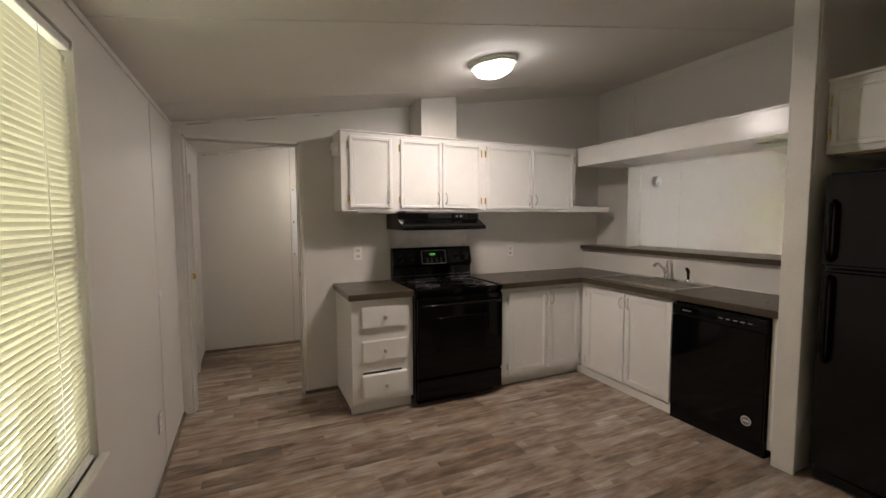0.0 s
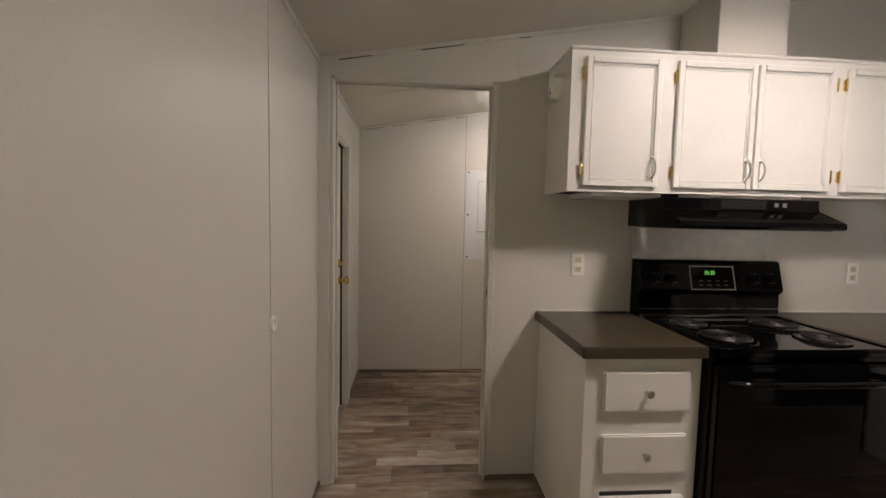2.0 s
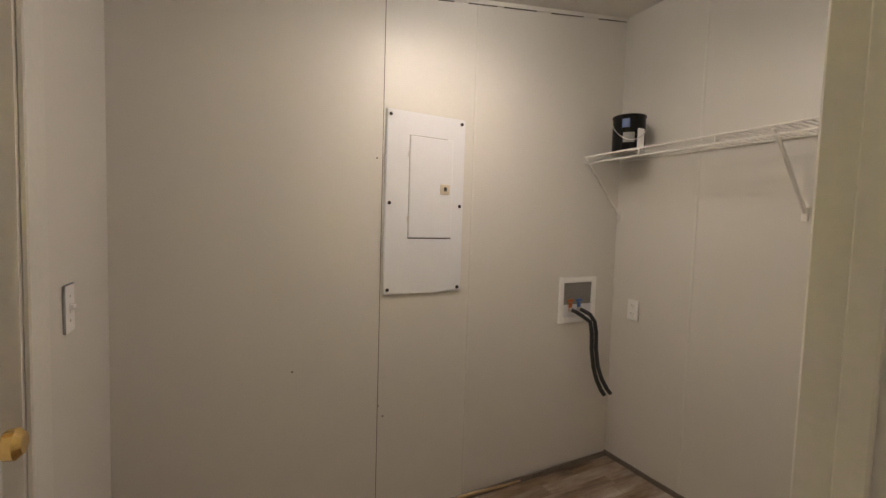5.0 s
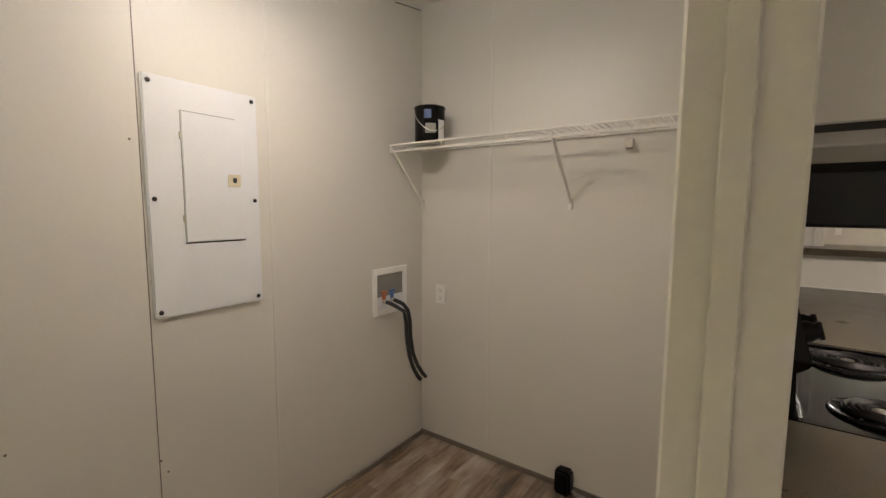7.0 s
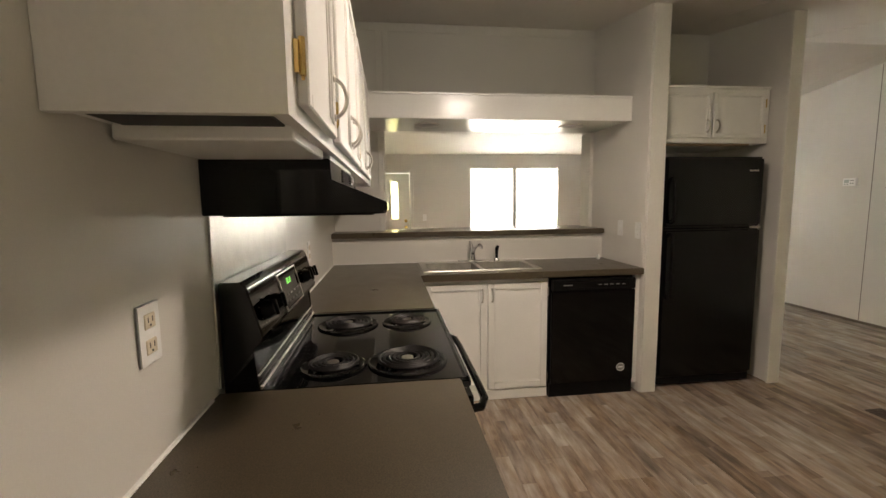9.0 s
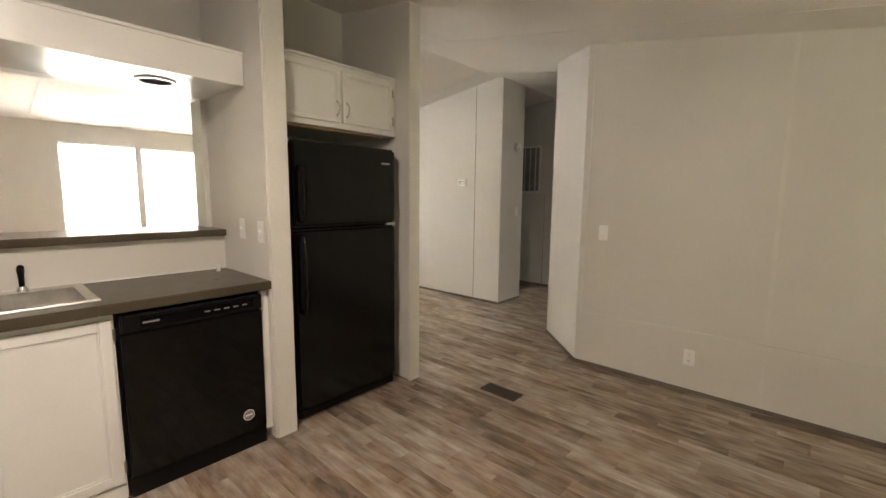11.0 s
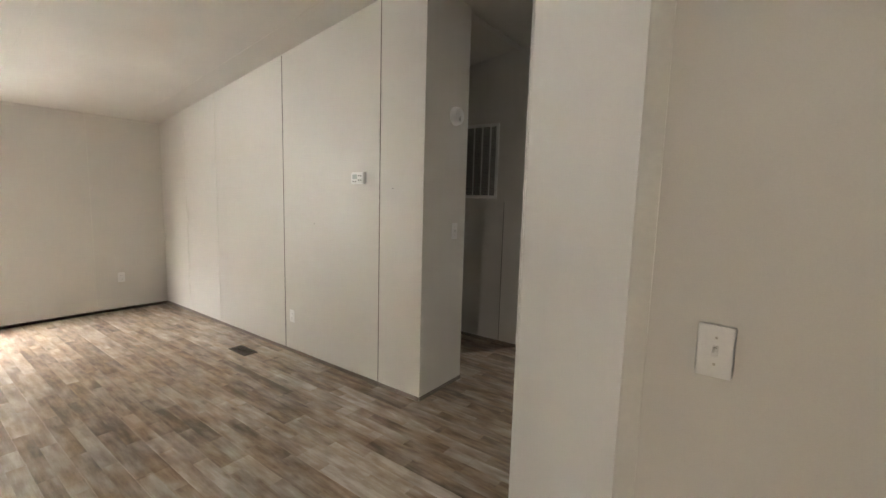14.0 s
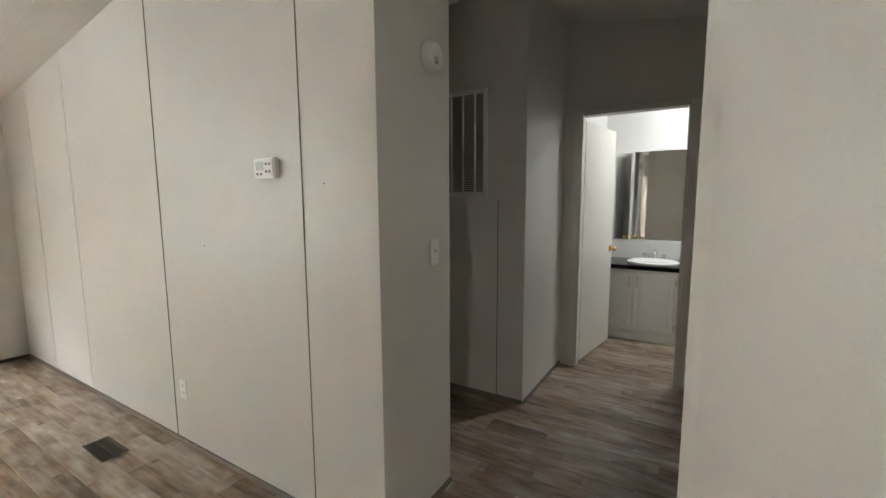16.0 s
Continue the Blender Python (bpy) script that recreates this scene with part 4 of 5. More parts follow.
disp = thing("air_gap_cap", (3.45, 1.06, CZ), "small white plastic cap on the counter", "cap")
Shape().lathe([(0.012, CZ), (0.012, CZ + 0.03), (0.008, CZ + 0.04)], (3.40, 1.05, 0), 2, 14).done("cap", M_PLATE, disp)

# splash sheet behind the range
sheet = thing("splash_sheet", (1.6, 3.197, 0.95), "scuffed metal splash sheet behind the range", "splash sheet")
s = Shape().box(1.255, 3.193, 0.93, 2.015, 3.199, 1.50, 0.001)
s.done("sheet", M_STEEL, sheet)

# ---------------------------------------------------------------- range
RX, RW = 1.252, 0.77
rng = thing("range", (RX + RW / 2, 2.86, 0), "black freestanding electric range with four coil burners", "range")
fr = facing((RX, 2.56, 0), "-y")
Shape().box(RX, 2.565, 0.05, RX + RW, 3.17, 0.888, 0.004).box(RX + 0.04, 2.62, 0.0, RX + RW - 0.04, 3.15, 0.05).done("body", M_BLACK, rng)
s = Shape().box(RX - 0.002, 2.535, 0.888, RX + RW + 0.002, 3.12, 0.914, 0.005, 2)
for x0, x1, y0, y1 in ((RX, RX + 0.014, 2.54, 3.10), (RX + RW - 0.014, RX + RW, 2.54, 3.10), (RX, RX + RW, 2.537, 2.552)):
    s.box(x0, y0, 0.912, x1, y1, 0.920, 0.003, 2)
s.done("cooktop", M_BLACK, rng)
s = Shape(fr)
s.box(0.008, 0.23, 0, RW - 0.008, 0.86, 0.035, 0.006, 2)
dr = s.done("oven_door", M_BLACK, rng)
Shape(fr).box(0.16, 0.42, 0.034, RW - 0.16, 0.70, 0.037, 0.001).done("oven_glass", M_BLACKP, dr)
s = Shape(fr)
pts = [(0.05, 0.80, 0.03), (0.055, 0.802, 0.065), (0.10, 0.805, 0.085)] + [(0.10 + i * (RW - 0.2) / 6, 0.805, 0.088) for i in range(1, 6)] + [(RW - 0.10, 0.805, 0.085), (RW - 0.055, 0.802, 0.065), (RW - 0.05, 0.80, 0.03)]
s.tube(pts, 0.013, 10)
s.done("door_handle", M_BLACK, dr, smooth=50)
Shape(fr).box(0.008, 0.055, 0, RW - 0.008, 0.215, 0.03, 0.006, 2).done("storage_drawer", M_BLACK, rng)
Shape(fr).box(0.004, 0.866, 0.0, RW - 0.004, 0.886, 0.012, 0.002).done("front_lip", M_BLACK, rng)
s = Shape()
s.prism([(3.185, 0.90), (3.098, 0.915), (3.112, 1.035), (3.086, 1.045), (3.080, 1.060), (3.116, 1.196), (3.128, 1.208), (3.185, 1.208)], 0, RX, RX + RW, 0.004)
guard = s.done("backguard", M_BLACK, rng)
Shape().box(RX + 0.004, 3.088, 0.915, RX + RW - 0.004, 3.100, 0.932, 0.003).done("vent_strip", M_CHROME, guard)
Shape().box(RX + 0.004, 3.096, 0.955, RX + RW - 0.004, 3.104, 0.962, 0.002).done("vent_strip", M_CHROME, guard)
tilt = Matrix.Translation((RX, 3.076, 1.045)) @ Matrix((Vector((1, 0, 0)), Vector((0, 0.256, 0.967)), Vector((0, -0.967, 0.256)))).transposed().to_4x4()
for u in (0.07, 0.16, RW - 0.16, RW - 0.07):
    s = Shape(tilt)
    s.lathe([(0.026, 0.0), (0.026, 0.012), (0.020, 0.022), (0.019, 0.030)], (u, 0.075, 0), 2, 22).box(u - 0.005, 0.053, 0.026, u + 0.005, 0.097, 0.038, 0.002)
    s.done("control_knob", M_BLACKP, guard, smooth=40)
    s = Shape(tilt)
    for k in range(9):
        a = math.pi * (0.15 + 1.7 * k / 8) - math.pi / 2
        cu, cv = u + 0.036 * math.sin(a), 0.075 + 0.036 * math.cos(a)
        s.box(cu - 0.002, cv - 0.0012, 0.0, cu + 0.002, cv + 0.0012, 0.0012)
    tagged(s.done("dial_marks", M_LABELG, guard), kind="stuff")
s = Shape(tilt)
s.box(0.27, 0.020, 0, 0.50, 0.135, 0.003, 0.002)
s.done("clock_panel", M_BLACK, guard)
s = Shape(tilt)
for u0, v0, u1, v1 in ((0.265, 0.016, 0.505, 0.020), (0.265, 0.135, 0.505, 0.139), (0.265, 0.020, 0.269, 0.135), (0.501, 0.020, 0.505, 0.135)):
    s.box(u0, v0, 0, u1, v1, 0.0035)
s.done("clock_border", M_NICKEL, guard)
s = Shape(tilt)
for u in (0.345, 0.358, 0.376, 0.389):
    for a in ((0, 0, 0.008, 0.0016), (0, 0.008, 0.008, 0.0096), (0, 0.016, 0.008, 0.0176), (0.0068, 0, 0.0084, 0.0176)):
        s.box(u + a[0], 0.095 + a[1], 0.003, u + a[2], 0.095 + a[3], 0.0042)
s.done("clock_digits", M_GREEN, guard)
s = Shape(tilt)
for i in range(4):
    for j in range(2):
        s.box(0.31 + i * 0.045, 0.038 + j * 0.022, 0.003, 0.33 + i * 0.045, 0.043 + j * 0.022, 0.004)
tagged(s.done("button_marks", M_LABELG, guard), kind="stuff")


def burner(x, y, r, turns):
    s = Shape()
    s.lathe([(r + 0.024, 0.914), (r + 0.023, 0.919), (r + 0.018, 0.921), (r + 0.010, 0.917), (r * 0.5, 0.9145), (r * 0.3, 0.9145)], (x, y, 0), 2, 32)
    b = s.done("drip_pan", M_BLACK, rng, smooth=40)
    s = Shape()
    pts = []
    n = int(turns * 22)
    for i in range(n + 1):
        a = 2 * math.pi * turns * i / n
        q = 0.024 + (r - 0.024) * i / n
        pts.append((x + q * math.cos(a), y + q * math.sin(a), 0.928))
    s.tube(pts, 0.0058, 6)
    s.done("coil", M_COIL, b, smooth=60)
    s = Shape().lathe([(0.018, 0.920), (0.018, 0.930), (0.012, 0.932)], (x, y, 0), 2, 16)
    for k in range(3):
        a = 2 * math.pi * k / 3 + 0.4
        s.tube([(x, y, 0.922), (x + r * math.cos(a), y + r * math.sin(a), 0.922)], 0.003, 5)
    s.done("coil_support", M_NICKEL, b)


burner(1.410, 2.705, 0.098, 5)
burner(1.840, 2.690, 0.076, 4)
burner(1.405, 2.930, 0.076, 4)
burner(1.835, 2.925, 0.096, 5)

# hood
hood = thing("range_hood", (1.6, 3.0, 1.36), "black under-cabinet range hood with sloped front", "range hood")
hx0, hx1 = 1.225, 1.985
s = Shape()
s.prism([(3.198, 1.378), (2.760, 1.378), (2.752, 1.386), (2.755, 1.408), (2.892, 1.462), (2.892, 1.515), (3.198, 1.515)], 0, hx0, hx1, 0.003)
s.done("shell", M_BLACK, hood)
Shape().box(hx0 + 0.03, 2.79, 1.374, hx1 - 0.03, 3.16, 1.379).done("filter", M_BLACKP, hood)
s = Shape()
for k in range(6):
    s.box(1.50, 2.8885, 1.4705 + k * 0.0065, 1.72, 2.8925, 1.4740 + k * 0.0065)
s.done("vent_slots", M_DARK, hood)
Shape().box(1.74, 2.887, 1.472, 1.83, 2.8925, 1.506, 0.002).done("switch_plate", M_BLACKP, hood)
for u in (1.758, 1.798):
    Shape().box(u, 2.883, 1.480, u + 0.018, 2.888, 1.498, 0.001).done("rocker_switch", M_LABELG, hood)
Shape().box(1.30, 2.9, 1.515, 1.9, 3.1, 1.531).done("collar", M_NICKEL, hood)

# dishwasher
dwx = 2.925
md = facing((dwx, 1.645, 0), "-x")
dw = thing("dishwasher", (3.2, 1.33, 0), "black built-in dishwasher under the counter", "dishwasher")
DW = 0.63
Shape().box(2.95, 1.016, 0.0, 3.49, 1.645, 0.872).done("tub", M_BLACKP, dw)
Shape(md).box(0.004, 0.10, 0, DW - 0.004, 0.772, 0.022, 0.005, 2).done("door", M_BLACK, dw)
Shape(md).box(0.004, 0.776, 0, DW - 0.004, 0.858, 0.026, 0.006, 2).done("control_panel", M_BLACKP, dw)
Shape(md).box(0.07, 0.792, 0.024, DW - 0.05, 0.842, 0.0275, 0.002).done("control_strip", M_BLACK, dw)
s = Shape(md)
for k in range(5):
    s.box(0.34 + k * 0.045, 0.812, 0.0275, 0.365 + k * 0.045, 0.818, 0.0285)
s.box(0.085, 0.812, 0.0275, 0.15, 0.82, 0.0285)
tagged(s.done("control_marks", M_LABELG, dw), kind="stuff")
Shape(md).box(0.0, 0.0, -0.02, DW, 0.095, 0.005).done("kick_plate", M_BLACKP, dw)
s = Shape(md)
s.lathe([(0.030, 0.021), (0.030, 0.0235)], (DW - 0.10, 0.20, 0), 2, 24)
badge = s.done("badge", M_PLATE, dw)
Shape(md).lathe([(0.026, 0.0235), (0.026, 0.024)], (DW - 0.10, 0.20, 0), 2, 24).done("badge_ring", M_LABELG, badge)
Shape(md).box(DW - 0.118, 0.196, 0.024, DW - 0.082, 0.205, 0.0248).done("badge_bar", M_PLATE, badge)

# refrigerator and the cabinet above it
FX, FY0, FY1, FH = 2.935, 0.02, 0.80, 1.705
mf = facing((FX, FY1, 0), "-x")
fw = FY1 - FY0
fridge = thing("refrigerator", (3.3, 0.41, 0), "black textured top-freezer refrigerator in the alcove", "refrigerator")
Shape().box(FX + 0.07, FY0 + 0.004, 0.02, 3.66, FY1 - 0.004, FH - 0.012, 0.006).done("body", M_BLACKT, fridge)
fz = Shape(mf).box(0, 1.20, -0.065, fw, FH, 0.0, 0.016, 3).done("freezer_door", M_BLACKT, fridge)
rd = Shape(mf).box(0, 0.075, -0.065, fw, 1.188, 0.0, 0.016, 3).done("fridge_door", M_BLACKT, fridge)
s = Shape(mf).tube([(0.045, 1.24, 0.0), (0.045, 1.25, 0.035), (0.045, 1.30, 0.045), (0.045, 1.48, 0.045), (0.045, 1.535, 0.035), (0.045, 1.55, 0.0)], 0.014, 10)
s.done("handle", M_BLACK, fz, smooth=50)
s = Shape(mf).tube([(0.045, 1.15, 0.0), (0.045, 1.14, 0.035), (0.045, 1.09, 0.045), (0.045, 0.75, 0.045), (0.045, 0.70, 0.035), (0.045, 0.69, 0.0)], 0.014, 10)
s.done("handle", M_BLACK, rd, smooth=50)
Shape(mf).box(fw - 0.128, 1.600, -0.001, fw - 0.052, 1.611, 0.003, 0.001).done("badge", M_NICKEL, fz)
Shape(mf).box(fw - 0.07, 1.186, -0.03, fw - 0.004, 1.202, -0.005).done("hinge", M_NICKEL, rd)
Shape(mf).box(0.01, 0.015, -0.05, fw - 0.01, 0.07, -0.02, 0.004).done("kick_grille", M_BLACKP, fridge)
fcab = thing("fridge_cabinet", (3.3, 0.42, 1.815), "white two-door cabinet above the refrigerator", "cabinet")
FC = 3.05
mc = facing((FC, 0, 0), "-x")
Shape().box(FC, -0.085, 1.815, 3.69, 0.857, 2.205, 0.002).done("body", M_CAB, fcab)
Shape().box(FC - 0.012, -0.087, 2.205, 3.69, 0.858, 2.222, 0.003).done("top_moulding", M_CAB, fcab)
Shape().box(FC + 0.03, 0.03, 1.802, FC + 0.09, 0.83, 1.816, 0.002).done("raw_edge", M_PINE, fcab)
cab_door(mc, -0.83, -0.395, 1.85, 2.175, fcab, "l", "low")
cab_door(mc, -0.380, 0.04, 1.85, 2.175, fcab, "r", "low")


# ---------------------------------------------------------------- fittings
def outlet(m, u, v, wall_name, group="wall outlets"):
    p = m @ Vector((u, v, 0))
    o = thing("wall_outlet", p, "white double outlet plate on the " + wall_name, "outlet", group)
    Shape(m).box(u - 0.036, v - 0.058, 0.0005, u + 0.036, v + 0.058, 0.006, 0.003, 2).done("cover_plate", M_PLATE, o)
    for dv in (-0.024, 0.024):
        s = Shape(m).box(u - 0.017, v + dv - 0.014, 0.005, u + 0.017, v + dv + 0.014, 0.008, 0.003)
        r = s.done("receptacle", M_IVORY if wall_name == "range wall" else M_PLATE, o)
        s = Shape(m)
        s.box(u - 0.008, v + dv - 0.002, 0.0078, u - 0.006, v + dv + 0.008, 0.0085).box(u + 0.006, v + dv - 0.002, 0.0078, u + 0.008, v + dv + 0.008, 0.0085).box(u - 0.002, v + dv - 0.010, 0.0078, u + 0.002, v + dv - 0.006, 0.0085)
        tagged(s.done("slots", M_DARK, r), kind="stuff")
    return o


def switch(m, u, v, wall_name):
    p = m @ Vector((u, v, 0))
    o = thing("light_switch", p, "white toggle light switch on the " + wall_name, "switch", "light switches")
    Shape(m).box(u - 0.036, v - 0.06, 0.0005, u + 0.036, v + 0.06, 0.006, 0.003, 2).done("cover_plate", M_PLATE, o)
    Shape(m).box(u - 0.006, v - 0.012, 0.005, u + 0.006, v + 0.012, 0.008, 0.001).box(u - 0.004, v - 0.002, 0.007, u + 0.004, v + 0.010, 0.017, 0.002).done("toggle", M_PLATE, o)
    s = Shape(m)
    for dv in (-0.03, 0.03):
        s.lathe([(0.003, 0.005), (0.003, 0.0068)], (u, v + dv, 0), 2, 8)
    tagged(s.done("screws", M_NICKEL, o), kind="stuff")
    return o


m_r = facing((0, 3.2, 0), "-y")
outlet(m_r, 0.965, 1.17, "range wall"), outlet(m_r, 2.53, 1.14, "range wall")
m_w = facing((WEST, 0, 0), "+x")
outlet(m_w, 2.33, 0.33, "west wall")
switch(m_w, 4.39, 1.12, "utility wall")
outlet(m_w, 4.62, 0.42, "utility wall")
m_us = facing((2.0, 0, 0), "-x")
outlet(m_us, -4.655, 0.905, "utility side wall")
m_a = facing((0, 0.968, 0), "+y")
switch(m_a, -3.215, 1.19, "alcove wall"), switch(m_a, -2.98, 1.185, "alcove wall")
m_d = facing((0, -1.316, 0), "+y")
switch(m_d, -1.962, 1.115, "dining wall"), outlet(m_d, -1.297, 0.262, "dining wall")
m_t = facing((0, -2.445, 0), "+y")
outlet(m_t, -5.225, 0.34, "living room wall")
m_e = facing((EAST, 0, 0), "-x")
outlet(m_e, 1.96, 0.40, "living room wall")
switch(m_e, -2.1, 1.12, "living room wall")
m_h = facing((3.72, 0, 0), "-x")
switch(m_h, 2.82, 1.20, "hall corner")

# thermostat
p = m_t @ Vector((-4.335, 1.575, 0))
th = thing("thermostat", p, "white wall thermostat with small screen", "thermostat")
Shape(m_t).box(-4.405, 1.53, 0.0005, -4.265, 1.617, 0.034, 0.006, 2).done("case", M_PLATE, th)
Shape(m_t).box(-4.385, 1.565, 0.0335, -4.335, 1.60, 0.0355, 0.001).done("screen", material("lcd_grey", (0.55, 0.6, 0.58), 0.2, var=0.02, bump=0), th)
s = Shape(m_t)
for du, dv in ((-4.315, 1.59), (-4.292, 1.59), (-4.315, 1.558), (-4.292, 1.558), (-4.375, 1.548), (-4.35, 1.548)):
    s.box(du - 0.006, dv - 0.005, 0.0335, du + 0.006, dv + 0.005, 0.037, 0.001)
tagged(s.done("buttons", M_LABELG, th), kind="stuff")


def smoke_detector(m, u, v, where, r=0.065):
    p = m @ Vector((u, v, 0))
    o = thing("smoke_detector", p, "round white smoke detector on the " + where, "smoke detector", "smoke detectors")
    Shape(m).lathe([(r, 0.0005), (r, 0.012), (r * 0.96, 0.014), (r * 0.92, 0.034), (r * 0.78, 0.044), (r * 0.2, 0.047)], (u, v, 0), 2, 32).done("case", M_PLATE, o, smooth=35)
    s = Shape(m)
    for k in range(5):
        s.box(u - 0.02, v - 0.035 + k * 0.006, 0.0425, u + 0.005, v - 0.0325 + k * 0.006, 0.0475)
    tagged(s.done("vents", M_LABELG, o), kind="stuff")


smoke_detector(m_h, 2.79, 2.03, "hall corner")
smoke_detector(facing((0, NORTH, 0), "-y"), 4.56, 1.90, "living room wall")
smoke_detector(facing((0.772, 0, 0), "-x"), -3.02, 2.02, "cabinet side", 0.058)
bump = thing("wall_bumper", (WEST, 2.483, 1.04), "round white door bumper on the wall", "bumper")
Shape(m_w).lathe([(0.028, 0.0005), (0.027, 0.008), (0.024, 0.012), (0.016, 0.011), (0.012, 0.005), (0.003, 0.004)], (2.483, 1.03, 0), 2, 20).done("cap", M_PLATE, bump, smooth=50)
strike = thing("strike_plate", (0.479, 3.22, 1.015), "brass strike plate on the door jamb", "strike plate")
Shape().box(0.4865, 3.196, 0.985, 0.4882, 3.230, 1.045, 0.0005).done("plate", M_BRASS, strike)
Shape().box(0.4855, 3.206, 1.003, 0.488, 3.222, 1.027).done("hole", M_DARK, strike)


def ceiling_lamp(name, x, y, r, label):
    z = ceil_z(x)
    o = thing(name, (x, y, z), label, "ceiling lamp", "ceiling lamps")
    o.rotation_euler = (0, -math.atan(0.1635), 0)
    s = Shape()
    s.lathe([(r, -0.002), (r, -0.018), (r * 0.93, -0.030), (r * 0.82, -0.032)], (0, 0, 0), 2, 40)
    b = s.done("base", M_TRIM, None, smooth=35)
    b.parent = o
    s = Shape()
    s.lathe([(r * 0.84, -0.028), (r * 0.82, -0.045), (r * 0.68, -0.075), (r * 0.42, -0.094), (0.012, -0.10)], (0, 0, 0), 2, 40)
    g2 = s.done("glass_dome", M_LAMPGLASS, None, smooth=60)
    g2.parent = o
    g2.visible_shadow = False


ceiling_lamp("kitchen_ceiling_lamp", 1.6, 2.02, 0.16, "white flush ceiling lamp with lit frosted dome")
ceiling_lamp("utility_ceiling_lamp", 0.83, 4.2, 0.13, "white flush ceiling lamp with lit frosted dome")


def register(x, y, w, d, label):
    o = thing("floor_register", (x, y, 0.0), label, "floor register", "floor registers")
    s = Shape()
    s.box(x - w / 2, y - d / 2, 0.0005, x + w / 2, y - d / 2 + 0.018, 0.006, 0.002).box(x - w / 2, y + d / 2 - 0.018, 0.0005, x + w / 2, y + d / 2, 0.006, 0.002)
    s.box(x - w / 2, y - d / 2, 0.0005, x - w / 2 + 0.018, y + d / 2, 0.006, 0.002).box(x + w / 2 - 0.018, y - d / 2, 0.0005, x + w / 2, y + d / 2, 0.006, 0.002)
    s.done("frame", M_BRONZE, o)
    s = Shape()
    n = 14
    for i in range(n):
        a = x - w / 2 + 0.018 + (w - 0.036) * (i + 0.25) / n
        s.box(a, y - d / 2 + 0.01, 0.0012, a + (w - 0.036) / n * 0.45, y + d / 2 - 0.01, 0.0048)
    s.box(x - w / 2 + 0.01, y - 0.004, 0.001, x + w / 2 - 0.01, y + 0.004, 0.005)
    s.done("louvres", M_BRONZE, o)
    Shape().box(x - w / 2 + 0.012, y - d / 2 + 0.012, 0.0004, x + w / 2 - 0.012, y + d / 2 - 0.012, 0.001).done("opening", M_DARK, o)


register(2.28, -0.40, 0.29, 0.13, "brown metal floor register near the alcove")
register(5.585, -2.165, 0.28, 0.13, "brown metal floor register by the wall")

# return-air grille in the hall
gm = facing((0, -3.92, 0), "+y")
gr = thing("return_grille", (4.2, -3.92, 1.45), "white framed return-air grille with dark louvres", "grille")
gu0, gu1, gv0, gv1 = -4.45, -3.98, 1.455, 2.185
s = Shape(gm)
for a in ((gu0, gv0, gu0 + 0.03, gv1), (gu1 - 0.03, gv0, gu1, gv1), (gu0, gv0, gu1, gv0 + 0.03), (gu0, gv1 - 0.03, gu1, gv1)):
    s.box(*a[:2], 0.0005, *a[2:], 0.014, 0.003)
for k in range(1, 5):
    u = gu0 + (gu1 - gu0) * k / 5
    s.box(u - 0.006, gv0, 0.002, u + 0.006, gv1, 0.015, 0.002)
s.done("frame", M_PLATE, gr)
s = Shape(gm)
n = 46
for k in range(n):
    v = gv0 + 0.03 + (gv1 - gv0 - 0.06) * k / n
    s.box(gu0 + 0.02, v, 0.002, gu1 - 0.02, v + 0.009, 0.010)
tagged(s.done("louvres", M_STEELGREY, gr), kind="stuff")
Shape(gm).box(gu0 + 0.01, gv0 + 0.01, 0.0008, gu1 - 0.01, gv1 - 0.01, 0.002).done("backing", M_DARK, gr)

# ---------------------------------------------------------------- utility room things
mu = facing((0, 4.80, 0), "-y")
pan = thing("breaker_panel", (0.76, 4.795, 1.04), "pale grey-white electrical breaker panel cover", "breaker panel")
Shape(mu).box(0.565, 1.04, 0.0005, 0.95, 1.832, 0.012, 0.004, 2).done("cover", M_PANELW, pan)
s = Shape(mu).box(0.675, 1.29, 0.012, 0.885, 1.73, 0.017, 0.002)
s.done("door", M_PANELW, pan)
Shape(mu).box(0.672, 1.284, 0.0115, 0.887, 1.2885, 0.0125).done("door_gap", M_DARK, pan)
Shape(mu).box(0.6725, 1.29, 0.0115, 0.6748, 1.732, 0.0125).done("door_gap", M_LABELG, pan)
Shape(mu).box(0.6725, 1.7315, 0.0115, 0.86, 1.7335, 0.0125).done("door_gap", M_LABELG, pan)
Shape(mu).box(0.825, 1.485, 0.017, 0.872, 1.53, 0.020, 0.001).done("latch", M_IVORY, pan)
Shape(mu).box(0.842, 1.50, 0.020, 0.856, 1.518, 0.023, 0.001).done("latch_tab", M_DARK, pan)
for v in (1.37, 1.65):
    Shape(mu).box(0.668, v - 0.012, 0.012, 0.675, v + 0.012, 0.018).done("hinge", M_NICKEL, pan)
s = Shape(mu)
for u in (0.585, 0.93):
    for v in (1.06, 1.436, 1.81):
        s.lathe([(0.008, 0.012), (0.007, 0.015), (0.003, 0.016)], (u, v, 0), 2, 12)
tagged(s.done("screws", M_COIL, pan), kind="stuff")

